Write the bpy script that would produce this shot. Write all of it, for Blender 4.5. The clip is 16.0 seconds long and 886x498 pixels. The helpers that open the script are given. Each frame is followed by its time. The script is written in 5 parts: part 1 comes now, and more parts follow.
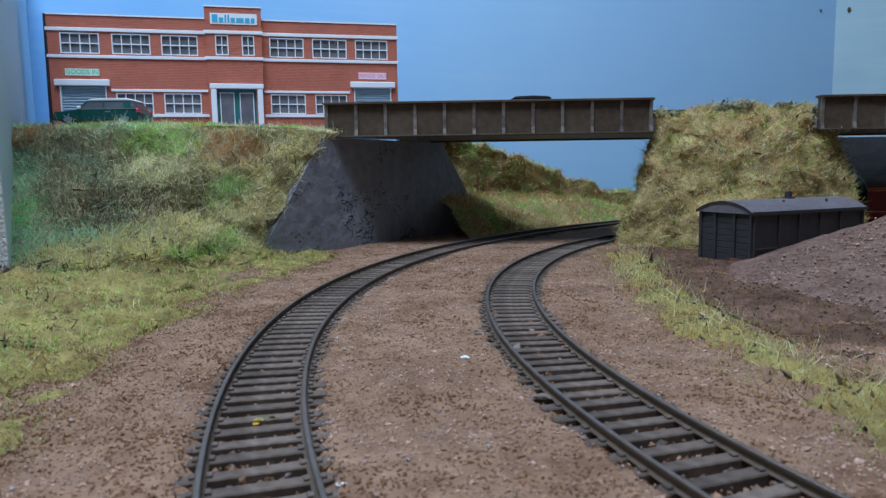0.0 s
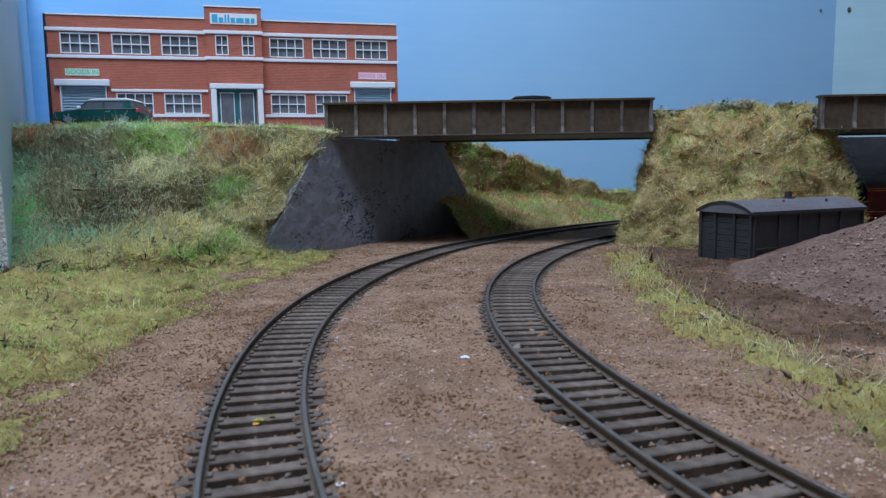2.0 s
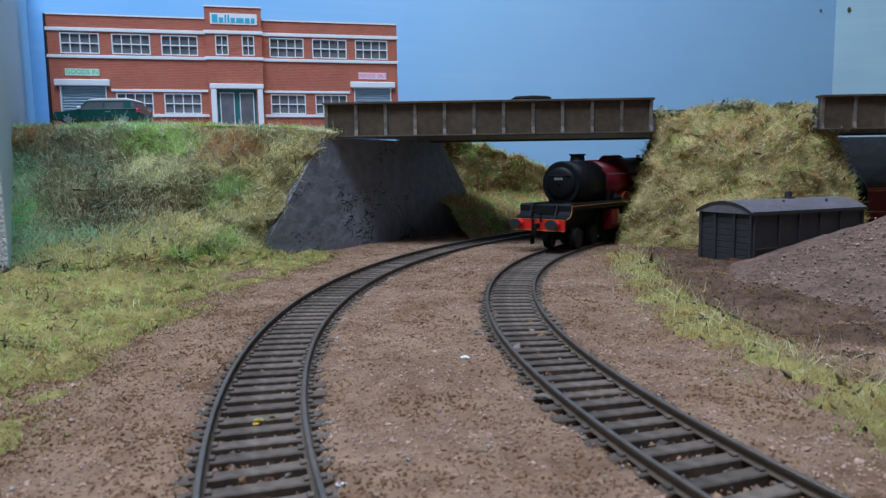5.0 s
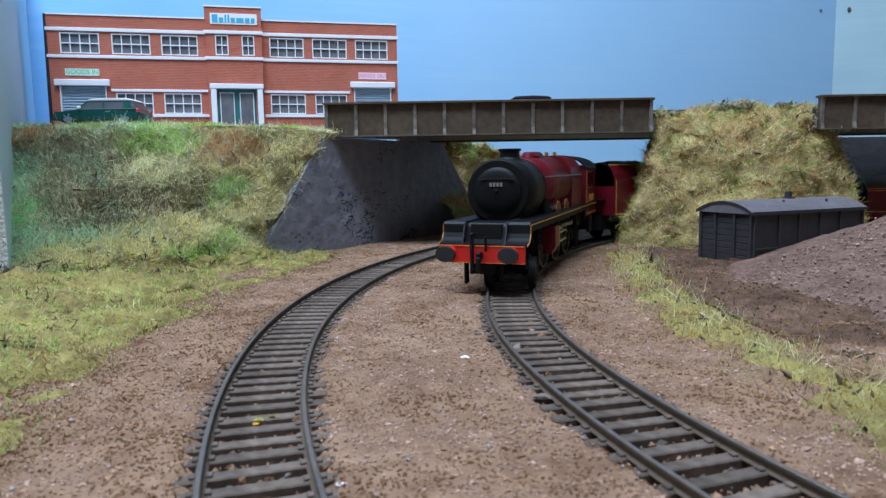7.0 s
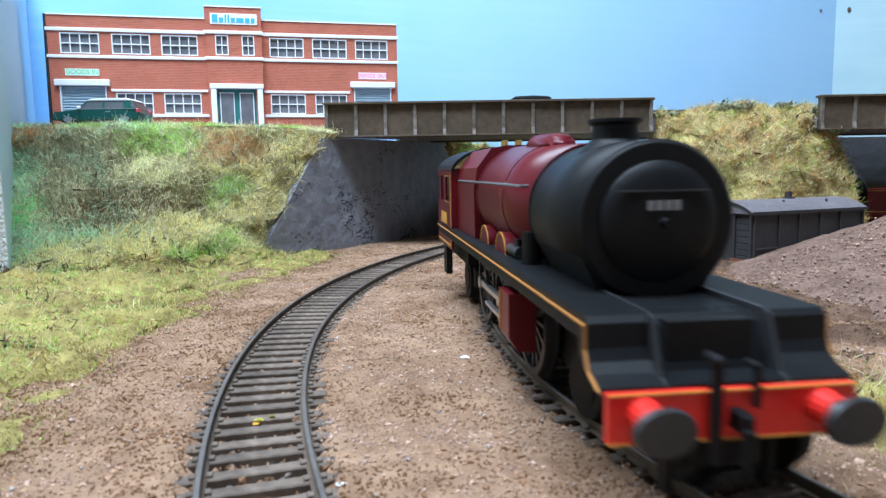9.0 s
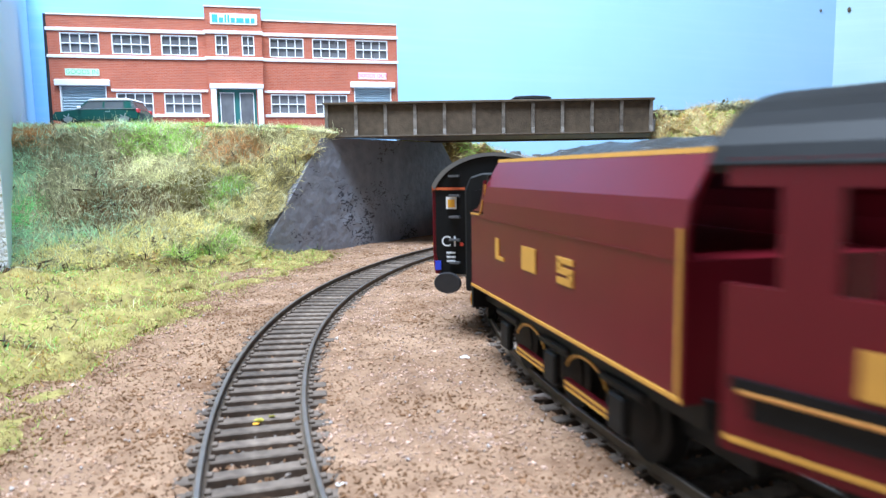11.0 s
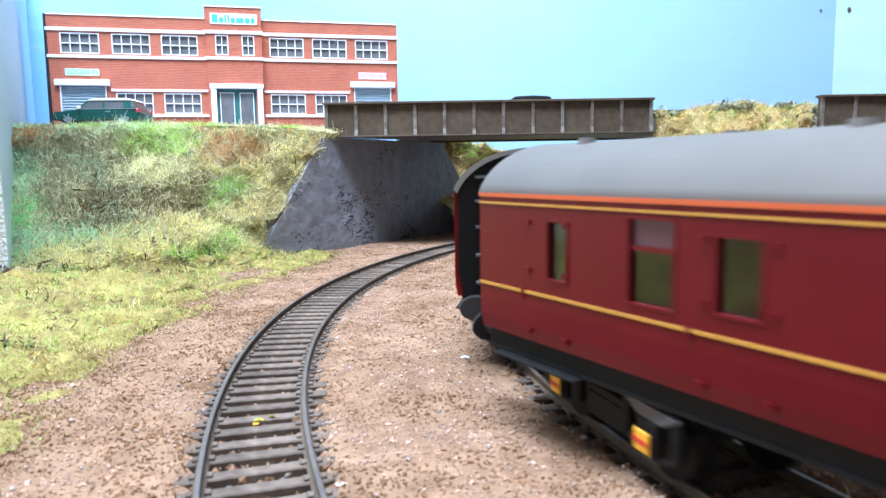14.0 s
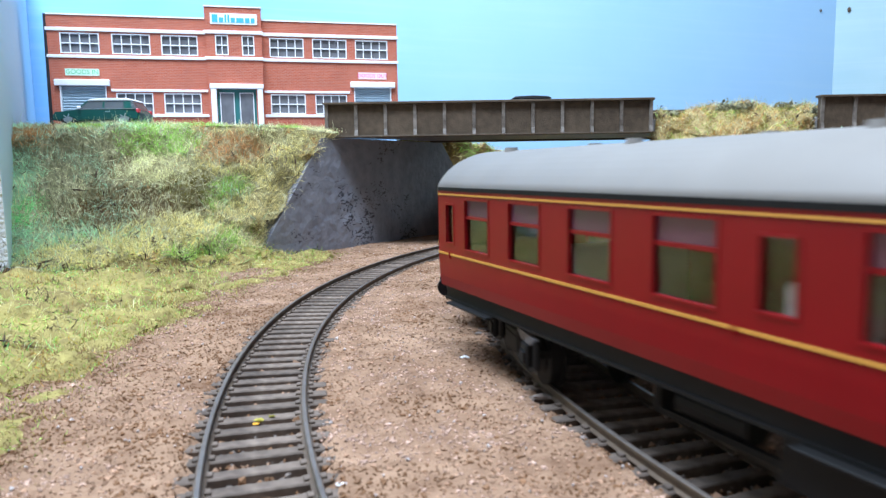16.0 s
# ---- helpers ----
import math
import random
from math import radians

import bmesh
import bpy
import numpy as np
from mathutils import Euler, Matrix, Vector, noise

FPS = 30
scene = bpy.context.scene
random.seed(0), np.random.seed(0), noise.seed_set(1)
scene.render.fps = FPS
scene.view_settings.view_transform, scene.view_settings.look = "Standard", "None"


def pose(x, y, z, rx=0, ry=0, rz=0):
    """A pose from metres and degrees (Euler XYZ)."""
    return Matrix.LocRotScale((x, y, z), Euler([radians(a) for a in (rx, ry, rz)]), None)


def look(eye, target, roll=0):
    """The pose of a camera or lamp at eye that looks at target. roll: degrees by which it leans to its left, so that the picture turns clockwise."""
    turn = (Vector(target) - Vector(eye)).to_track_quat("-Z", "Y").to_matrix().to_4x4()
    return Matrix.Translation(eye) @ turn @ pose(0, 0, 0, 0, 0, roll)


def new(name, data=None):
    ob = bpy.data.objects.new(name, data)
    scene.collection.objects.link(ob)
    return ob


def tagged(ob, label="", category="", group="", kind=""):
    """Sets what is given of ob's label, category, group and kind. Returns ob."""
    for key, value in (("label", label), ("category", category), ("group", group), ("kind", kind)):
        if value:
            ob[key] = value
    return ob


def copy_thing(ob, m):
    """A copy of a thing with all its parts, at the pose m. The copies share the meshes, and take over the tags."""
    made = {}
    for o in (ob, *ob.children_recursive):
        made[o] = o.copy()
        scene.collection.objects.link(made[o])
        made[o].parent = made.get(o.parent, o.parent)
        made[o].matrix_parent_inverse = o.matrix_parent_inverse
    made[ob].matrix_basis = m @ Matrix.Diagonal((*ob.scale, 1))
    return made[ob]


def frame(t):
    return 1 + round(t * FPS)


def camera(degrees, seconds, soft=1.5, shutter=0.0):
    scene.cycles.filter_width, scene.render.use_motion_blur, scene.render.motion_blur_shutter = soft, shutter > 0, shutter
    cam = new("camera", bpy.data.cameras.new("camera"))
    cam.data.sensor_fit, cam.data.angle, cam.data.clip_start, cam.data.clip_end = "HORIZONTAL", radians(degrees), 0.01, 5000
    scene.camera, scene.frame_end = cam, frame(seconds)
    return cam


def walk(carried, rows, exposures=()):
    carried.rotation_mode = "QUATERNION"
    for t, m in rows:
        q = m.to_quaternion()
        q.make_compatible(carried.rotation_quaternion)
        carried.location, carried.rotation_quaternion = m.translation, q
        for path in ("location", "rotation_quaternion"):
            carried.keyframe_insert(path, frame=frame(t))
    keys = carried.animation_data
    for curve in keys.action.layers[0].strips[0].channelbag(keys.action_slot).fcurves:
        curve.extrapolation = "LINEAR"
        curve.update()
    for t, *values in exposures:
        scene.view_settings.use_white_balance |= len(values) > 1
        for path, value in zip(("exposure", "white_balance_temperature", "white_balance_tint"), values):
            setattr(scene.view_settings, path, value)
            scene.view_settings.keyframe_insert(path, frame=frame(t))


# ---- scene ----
cam = camera(66.32, 16.0, soft=1.35, shutter=0.5)
EYE = (0.0, 0.0, 0.0453)
CAM = look(EYE, (0.0, math.cos(radians(6.573)), 0.0453 - math.sin(radians(6.573))), -0.903)
walk(cam, [(0.0, CAM), (16.0, CAM)],
     exposures=[(0.0, -0.88, 5240, 14), (4.2, -0.88, 5240, 14), (6.3, -0.64, 5370, 13), (7.5, -0.26, 5330, 13), (8.0, -0.03, 5400, 11), (8.5, 0.13, 5450, 11), (9.0, 0.22, 5480, 10), (11.3, 0.68, 5480, 12), (11.5, 0.72, 5480, 12), (12.0, 0.63, 5480, 13), (12.5, 0.80, 5500, 14), (13.0, 0.63, 5480, 13), (14.0, 0.75, 5500, 14), (15.0, 0.80, 5530, 15), (15.5, 0.47, 5480, 14), (16.0, 0.36, 5500, 13)])
cam.data.dof.use_dof = True
cam.data.dof.focus_distance = 0.34
cam.data.dof.aperture_fstop = 52.0

# ---- light: a dim room, two ceiling lamps over the layout ----
world = bpy.data.worlds.new("room")
scene.world = world
world.use_nodes = True
world.node_tree.nodes["Background"].inputs[0].default_value = (0.75, 0.87, 1.0, 1)
world.node_tree.nodes["Background"].inputs[1].default_value = 0.12


def area_lamp(name, eye, target, sx, sy, watts, colour):
    d = bpy.data.lights.new(name, "AREA")
    d.shape, d.size, d.size_y, d.energy, d.color = "RECTANGLE", sx, sy, watts, colour
    ob = new(name, d)
    ob.matrix_world = look(eye, target)
    return tagged(ob, "ceiling tube lamp over the layout", "lamp", kind="structure")


area_lamp("ceiling_lamp", (-0.20, 0.10, 0.95), (-0.04, 0.42, 0.0), 0.9, 0.25, 24.0, (0.88, 0.965, 1.0))

# ---- materials ----
MM = 0.001


def mat(name, col, rough=0.8, metal=0.0, vary=0.25, scale=300.0, bump=0.0, bscale=900.0, col2=None, rand=0.0, island=0.0, spec=0.5, coat=0.0):
    """A surface of two tones in patches and grain, with fine relief."""
    m = bpy.data.materials.new(name)
    m.use_nodes = True
    nt = m.node_tree
    b = nt.nodes["Principled BSDF"]
    b.inputs["Roughness"].default_value = rough
    b.inputs["Metallic"].default_value = metal
    b.inputs["Specular IOR Level"].default_value = spec
    b.inputs["Coat Weight"].default_value = coat
    N, L = nt.nodes.new, nt.links.new
    tc = N("ShaderNodeTexCoord")
    n1, n2 = N("ShaderNodeTexNoise"), N("ShaderNodeTexNoise")
    n1.inputs["Scale"].default_value, n1.inputs["Detail"].default_value = scale * 0.15, 5
    n2.inputs["Scale"].default_value, n2.inputs["Detail"].default_value = scale, 6
    L(tc.outputs["Object"], n1.inputs["Vector"])
    L(tc.outputs["Object"], n2.inputs["Vector"])
    add = N("ShaderNodeMath")
    add.operation = "MULTIPLY_ADD"
    add.inputs[1].default_value = 0.5
    half = N("ShaderNodeMath")
    half.operation = "MULTIPLY"
    half.inputs[1].default_value = 0.5
    L(n1.outputs["Fac"], add.inputs[0])
    L(n2.outputs["Fac"], half.inputs[0])
    L(half.outputs[0], add.inputs[2])
    ramp = N("ShaderNodeValToRGB")
    ramp.color_ramp.elements[0].position, ramp.color_ramp.elements[1].position = 0.32, 0.68
    c2 = col2 or [min(1, c * (1 + vary)) for c in col]
    c1 = col if col2 else [c * (1 - vary) for c in col]
    ramp.color_ramp.elements[0].color, ramp.color_ramp.elements[1].color = (*c1, 1), (*c2, 1)
    L(add.outputs[0], ramp.inputs[0])
    out = ramp.outputs[0]
    for amount, socket in ((rand, 0), (island, 1)):
        if amount:
            r = N("ShaderNodeObjectInfo").outputs["Random"] if socket == 0 else N("ShaderNodeNewGeometry").outputs["Random Per Island"]
            mr = N("ShaderNodeMapRange")
            mr.inputs[3].default_value, mr.inputs[4].default_value = 1 - amount, 1 + amount
            L(r, mr.inputs[0])
            hsv = N("ShaderNodeHueSaturation")
            L(mr.outputs[0], hsv.inputs["Value"])
            L(out, hsv.inputs["Color"])
            out = hsv.outputs[0]
    L(out, b.inputs["Base Color"])
    if bump:
        n3 = N("ShaderNodeTexNoise")
        n3.inputs["Scale"].default_value, n3.inputs["Detail"].default_value = bscale, 8
        L(tc.outputs["Object"], n3.inputs["Vector"])
        bp = N("ShaderNodeBump")
        bp.inputs["Strength"].default_value, bp.inputs["Distance"].default_value = 1.0, bump * MM
        L(n3.outputs["Fac"], bp.inputs["Height"])
        L(bp.outputs[0], b.inputs["Normal"])
    return m


def fibre(name, col, island):
    """Thin grass fibre that lets part of the light through."""
    m = mat(name, col, 0.8, vary=0.2, scale=80, island=island, spec=0.3)
    nt = m.node_tree
    b, out = nt.nodes["Principled BSDF"], nt.nodes["Material Output"]
    tr, mix = nt.nodes.new("ShaderNodeBsdfTranslucent"), nt.nodes.new("ShaderNodeMixShader")
    nt.links.new(b.inputs["Base Color"].links[0].from_socket, tr.inputs[0])
    mix.inputs[0].default_value = 0.45
    nt.links.new(b.outputs[0], mix.inputs[1])
    nt.links.new(tr.outputs[0], mix.inputs[2])
    nt.links.new(mix.outputs[0], out.inputs[0])
    return m


BALLAST = mat("ballast_bed", (0.145, 0.08, 0.046), 0.95, bump=0.6, bscale=900, scale=240, col2=(0.365, 0.235, 0.148), spec=0.15)
STONES = mat("ballast_grain", (0.31, 0.19, 0.12), 0.95, spec=0.1, vary=0.25, island=0.42, scale=200)
SOIL = mat("bank_soil", (0.18, 0.16, 0.09), 0.95, bump=1.6, bscale=400, scale=160, col2=(0.50, 0.47, 0.26))
TURFSOIL = mat("powder_turf", (0.14, 0.10, 0.04), 0.95, bump=1.2, bscale=500, scale=220, col2=(0.40, 0.34, 0.11), spec=0.15)
DIRT = mat("dark_dirt", (0.055, 0.03, 0.018), 0.95, bump=2.4, bscale=600, scale=240, col2=(0.25, 0.15, 0.1), spec=0.15)
HEAP = mat("heap_grit", (0.12, 0.07, 0.052), 0.95, bump=2.2, bscale=1000, scale=700, col2=(0.33, 0.215, 0.165), spec=0.15)
STRAW = fibre("dry_grass", (0.92, 0.84, 0.52), 0.35)
OLIVE = fibre("olive_grass", (0.44, 0.39, 0.075), 0.4)
MINT = fibre("cool_green_grass", (0.56, 0.82, 0.56), 0.45)
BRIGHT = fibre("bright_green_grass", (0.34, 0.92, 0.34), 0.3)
MOSS = fibre("moss_green_fibre", (0.20, 0.17, 0.03), 0.4)
PALEOLIVE = fibre("faded_olive_fibre", (0.35, 0.27, 0.115), 0.4)
LEAF = fibre("young_green_fibre", (0.42, 0.66, 0.14), 0.4)
RUSSET = fibre("russet_grass", (0.62, 0.34, 0.14), 0.45)
OCHRE = fibre("ochre_grass", (0.60, 0.34, 0.075), 0.45)
WHEAT = fibre("wheat_grass", (0.88, 0.76, 0.38), 0.45)
HILLSOIL = mat("mound_soil", (0.16, 0.11, 0.045), 0.95, bump=1.6, bscale=400, scale=200, col2=(0.46, 0.36, 0.15))
FADED = fibre("faded_yellow_grass", (0.82, 0.74, 0.34), 0.45)
TWIG = mat("dark_scatter", (0.085, 0.06, 0.042), 0.9, spec=0.15, vary=0.4, scale=200, island=0.5)
RAIL = mat("rail_steel", (0.085, 0.058, 0.036), 0.6, 0.0, bump=0.05, scale=500)
RAILTOP = mat("rail_head_polished", (0.20, 0.17, 0.145), 0.36, 0.6, vary=0.25, scale=500)
SLEEPER = mat("sleeper_plastic", (0.07, 0.053, 0.042), 0.8, spec=0.25, bump=0.12, scale=500, rand=0.3, col2=(0.185, 0.142, 0.11))
GIRDER = mat("girder_paint", (0.045, 0.031, 0.019), 0.6, bump=0.2, scale=250, col2=(0.115, 0.084, 0.055), spec=0.3)
GIRDERWORN = mat("girder_worn_edge", (0.05, 0.037, 0.026), 0.55, bump=0.2, scale=400, col2=(0.23, 0.20, 0.17))
CONCRETE = mat("abutment_paint", (0.15, 0.152, 0.178), 0.55, bump=1.8, bscale=130, scale=150, col2=(0.265, 0.27, 0.305))
YELLOWBOX = mat("axlebox_yellow", (0.85, 0.42, 0.02), 0.5, vary=0.1, scale=200)


def scuffed(name, low, high, dark):
    """Painted wall with chipped and scraped dark marks."""
    m = mat(name, low, 0.55, bump=1.8, bscale=130, scale=150, col2=high)
    nt = m.node_tree
    N, L = nt.nodes.new, nt.links.new
    b, tc, mp = nt.nodes["Principled BSDF"], N("ShaderNodeTexCoord"), N("ShaderNodeMapping")
    mp.inputs["Scale"].default_value = (1.0, 1.0, 1.7)
    big, fine, mul, ramp, mix = N("ShaderNodeTexNoise"), N("ShaderNodeTexNoise"), N("ShaderNodeMath"), N("ShaderNodeValToRGB"), N("ShaderNodeMixRGB")
    big.inputs["Scale"].default_value, fine.inputs["Scale"].default_value = 28.0, 260.0
    fine.inputs["Detail"].default_value, fine.inputs["Distortion"].default_value = 5, 1.2
    mul.operation = "MULTIPLY"
    L(tc.outputs["Object"], mp.inputs[0])
    L(tc.outputs["Object"], big.inputs["Vector"])
    L(mp.outputs[0], fine.inputs["Vector"])
    L(big.outputs["Fac"], mul.inputs[0])
    L(fine.outputs["Fac"], mul.inputs[1])
    ramp.color_ramp.elements[0].position, ramp.color_ramp.elements[1].position = 0.325, 0.365
    L(mul.outputs[0], ramp.inputs[0])
    L(ramp.outputs[0], mix.inputs[0])
    L(b.inputs["Base Color"].links[0].from_socket, mix.inputs[1])
    mix.inputs[2].default_value = (*dark, 1)
    L(mix.outputs[0], b.inputs["Base Color"])
    return m


SCUFFED = scuffed("scuffed_abutment_paint", (0.15, 0.152, 0.178), (0.265, 0.27, 0.305), (0.045, 0.045, 0.055))
WHITE = mat("white_card", (0.8, 0.8, 0.8), 0.6, vary=0.04, scale=200)
GLASS_DARK = mat("window_film", (0.15, 0.15, 0.16), 0.25, vary=0.4, scale=120)


def painted_sky(name, low, high, brighten):
    """Emulsion brushed on board: long level strokes over soft cloudy patches. Extra brightness is mixed into the colour
    along x.
    """
    m = mat(name, low, 0.75, vary=0.05, scale=14, bump=0.12, bscale=60, col2=high)
    nt = m.node_tree
    N, L = nt.nodes.new, nt.links.new
    mp, tc, nz = N("ShaderNodeMapping"), N("ShaderNodeTexCoord"), N("ShaderNodeTexNoise")
    mp.inputs["Scale"].default_value = (2.0, 2.0, 60.0)
    mp.inputs["Rotation"].default_value = (0, 0.06, 0)
    nz.inputs["Scale"].default_value, nz.inputs["Detail"].default_value = 3.0, 6
    L(tc.outputs["Object"], mp.inputs[0])
    L(mp.outputs[0], nz.inputs["Vector"])
    ramp, mix = N("ShaderNodeValToRGB"), N("ShaderNodeMixRGB")
    ramp.color_ramp.elements[0].position, ramp.color_ramp.elements[1].position = 0.5, 0.8
    ramp.color_ramp.elements[0].color, ramp.color_ramp.elements[1].color = (0, 0, 0, 1), (0.16, 0.16, 0.16, 1)
    b = nt.nodes["Principled BSDF"]
    src = b.inputs["Base Color"].links[0].from_socket
    L(nz.outputs["Fac"], ramp.inputs[0])
    L(ramp.outputs[0], mix.inputs[0])
    L(src, mix.inputs[1])
    mix.inputs[2].default_value = (0.72, 0.82, 0.88, 1)
    # brightness put into the colour: the board turns paler from x -0.22 to 0.05
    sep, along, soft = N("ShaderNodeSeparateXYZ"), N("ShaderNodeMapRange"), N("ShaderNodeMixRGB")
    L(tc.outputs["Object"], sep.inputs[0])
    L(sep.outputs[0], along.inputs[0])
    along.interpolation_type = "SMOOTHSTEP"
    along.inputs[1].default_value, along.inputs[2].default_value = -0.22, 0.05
    along.inputs[3].default_value, along.inputs[4].default_value = 0.0, brighten
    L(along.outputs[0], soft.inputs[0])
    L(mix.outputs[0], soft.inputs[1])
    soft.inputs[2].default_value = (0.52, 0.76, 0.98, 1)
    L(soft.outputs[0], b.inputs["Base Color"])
    return m


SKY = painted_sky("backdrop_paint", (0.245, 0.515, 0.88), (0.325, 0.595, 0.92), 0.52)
# left board's blue is lightened in place of the lamp light it misses
SKY_LIGHTENED = painted_sky("backdrop_side_lightened", (0.60, 0.83, 0.99), (0.68, 0.87, 0.99), 0.0)
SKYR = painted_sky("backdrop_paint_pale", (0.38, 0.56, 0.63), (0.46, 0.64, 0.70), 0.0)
VANBODY = mat("van_body_paint", (0.03, 0.029, 0.031), 0.6, vary=0.3, scale=250, bump=0.1)
VANROOF = mat("van_roof_paint", (0.14, 0.125, 0.135), 0.8, vary=0.25, scale=400, bump=0.1)
RUST = mat("rust", (0.16, 0.055, 0.025), 0.9, vary=0.4, scale=500, bump=0.1)
BLACK = mat("black_paint", (0.005, 0.005, 0.0055), 0.6, vary=0.3, scale=200, spec=0.2)
CRIMSON = mat("crimson_paint", (0.105, 0.005, 0.010), 0.34, spec=0.3, vary=0.1, scale=150)
MAROON = mat("maroon_paint", (0.13, 0.005, 0.010), 0.30, spec=0.25, vary=0.1, scale=150)
ROOFGREY = mat("coach_roof_grey", (0.14, 0.13, 0.117), 0.65, vary=0.08, scale=100)
RED = mat("buffer_beam_red", (0.62, 0.02, 0.012), 0.4, vary=0.05, scale=200)
GOLD = mat("lining_yellow", (0.55, 0.28, 0.04), 0.5, vary=0.08, scale=300)
ORANGE = mat("lining_orange", (0.62, 0.12, 0.03), 0.5, vary=0.05, scale=300)
COPPER = mat("lining_copper", (0.40, 0.17, 0.035), 0.5, vary=0.1, scale=300)
STEEL = mat("bright_steel", (0.55, 0.55, 0.56), 0.28, 0.9, vary=0.1, scale=300)
UNDER = mat("underframe_black", (0.008, 0.008, 0.008), 0.6, vary=0.3, scale=300, spec=0.2)


# ---- mesh helpers, in millimetres ----
def part(name, bm, material, parent=None, label="", smooth=False):
    for v in bm.verts:
        v.co *= MM
    bmesh.ops.recalc_face_normals(bm, faces=bm.faces)
    me = bpy.data.meshes.new(name)
    bm.to_mesh(me)
    bm.free()
    if smooth:
        me.polygons.foreach_set("use_smooth", [True] * len(me.polygons))
    me.materials.append(material)
    ob = new(name, me)
    if parent:
        ob.parent = parent
    if label:
        tagged(ob, label)
    return ob


def thing(name, x, y, z, rz=0.0):
    ob = new(name)
    ob.empty_display_size = 0.01
    ob.matrix_basis = pose(x * MM, y * MM, z * MM, 0, 0, rz)
    return ob


def box(bm, x0, x1, y0, y1, z0, z1, bevel=0.0):
    g = bmesh.ops.create_cube(bm, size=1.0)
    vs = g["verts"]
    for v in vs:
        v.co = Vector(((x0 + x1) / 2 + v.co.x * (x1 - x0), (y0 + y1) / 2 + v.co.y * (y1 - y0), (z0 + z1) / 2 + v.co.z * (z1 - z0)))
    if bevel:
        es = list({e for v in vs for e in v.link_edges})
        bmesh.ops.bevel(bm, geom=es, offset=bevel, segments=1, affect="EDGES")
    return bm


def boxes(*lst, bevel=0.0):
    bm = bmesh.new()
    for b in lst:
        box(bm, *b, bevel=bevel)
    return bm


def cyl(bm, p, axis, r1, r2, h, n=24, cap=True):
    """A cylinder or cone from p along x, y or z."""
    rot = {"z": Matrix(), "x": Matrix.Rotation(math.pi / 2, 4, "Y"), "y": Matrix.Rotation(-math.pi / 2, 4, "X")}[axis]
    off = {"z": (0, 0, h / 2), "x": (h / 2, 0, 0), "y": (0, h / 2, 0)}[axis]
    bmesh.ops.create_cone(bm, cap_ends=cap, segments=n, radius1=r1, radius2=r2, depth=abs(h), matrix=Matrix.Translation(Vector(p) + Vector(off)) @ rot)
    return bm


def prism(bm, pts, axis, a, b):
    """An outline, closed and given in the two other axes, drawn out along an axis from a to b."""
    def at(p, q, w):
        return {"x": (w, p, q), "y": (p, w, q), "z": (p, q, w)}[axis]
    lo = [bm.verts.new(at(p, q, a)) for p, q in pts]
    hi = [bm.verts.new(at(p, q, b)) for p, q in pts]
    n = len(pts)
    for i in range(n):
        bm.faces.new((lo[i], lo[(i + 1) % n], hi[(i + 1) % n], hi[i]))
    bm.faces.new(lo[::-1])
    bm.faces.new(hi)
    return bm


def raw(name, verts, faces, material, parent=None, smooth=False):
    me = bpy.data.meshes.new(name)
    me.from_pydata([(x * MM, y * MM, z * MM) for x, y, z in verts], [], faces)
    me.update()
    if smooth:
        me.polygons.foreach_set("use_smooth", [True] * len(me.polygons))
    me.materials.append(material)
    ob = new(name, me)
    if parent:
        ob.parent = parent
    return ob


def words(name, text, size, m, material, parent, depth=0.15, label=""):
    """Raised letters of the built-in font; m places them, in millimetres."""
    cu = bpy.data.curves.new(name, "FONT")
    cu.body, cu.size, cu.extrude, cu.align_x, cu.align_y = text, size * MM, depth * MM, "CENTER", "CENTER"
    tmp = new(name, cu)
    me = bpy.data.meshes.new_from_object(tmp.evaluated_get(bpy.context.evaluated_depsgraph_get()))
    bpy.data.objects.remove(tmp)
    me.materials.append(material)
    ob = new(name, me)
    ob.parent = parent
    m = m.copy()
    m.translation = m.translation * MM
    ob.matrix_basis = m
    if label:
        tagged(ob, label)
    return ob


def stand(x, y, z):
    """Upright lettering that faces -y."""
    return Matrix.Translation((x, y, z)) @ Matrix.Rotation(math.pi / 2, 4, "X")


# ---- the two lines of track, as curvature along their length ----
class Line:
    def __init__(self, x, y, th, k, far, start=-1300.0, end=1700.0):
        self.s = np.arange(start, end, 2.0)
        u = np.clip(self.s, 0, far[0]) / 300
        kap = (k[0] + k[1] * u + k[2] * u * u) / 400
        w = np.clip((self.s - far[0]) / 100, 0, 1)
        kap = kap * (1 - w) + far[1] * w
        wb = np.clip(-self.s / 300, 0, 1)
        kap = kap * (1 - wb) - wb / 480
        i0 = int(np.argmin(abs(self.s)))
        self.th = np.cumsum(kap) * 2.0
        self.th += th - self.th[i0]
        self.x = np.cumsum(np.cos(self.th)) * 2.0
        self.y = np.cumsum(np.sin(self.th)) * 2.0
        self.x += x - self.x[i0]
        self.y += y - self.y[i0]

    def at(self, s, off=0.0):
        th = float(np.interp(s, self.s, self.th))
        return float(np.interp(s, self.s, self.x)) - off * math.sin(th), float(np.interp(s, self.s, self.y)) + off * math.cos(th), th


LEFT = Line(-22.48, 79.44, 1.9138, (-0.9667, -0.2813, 0.3337), (450, -1 / 700))
RIGHT = Line(56.13, 62.93, 1.9963, (-1.0213, -0.3459, 0.25), (550, -1 / 520))
PITCH = 6.1


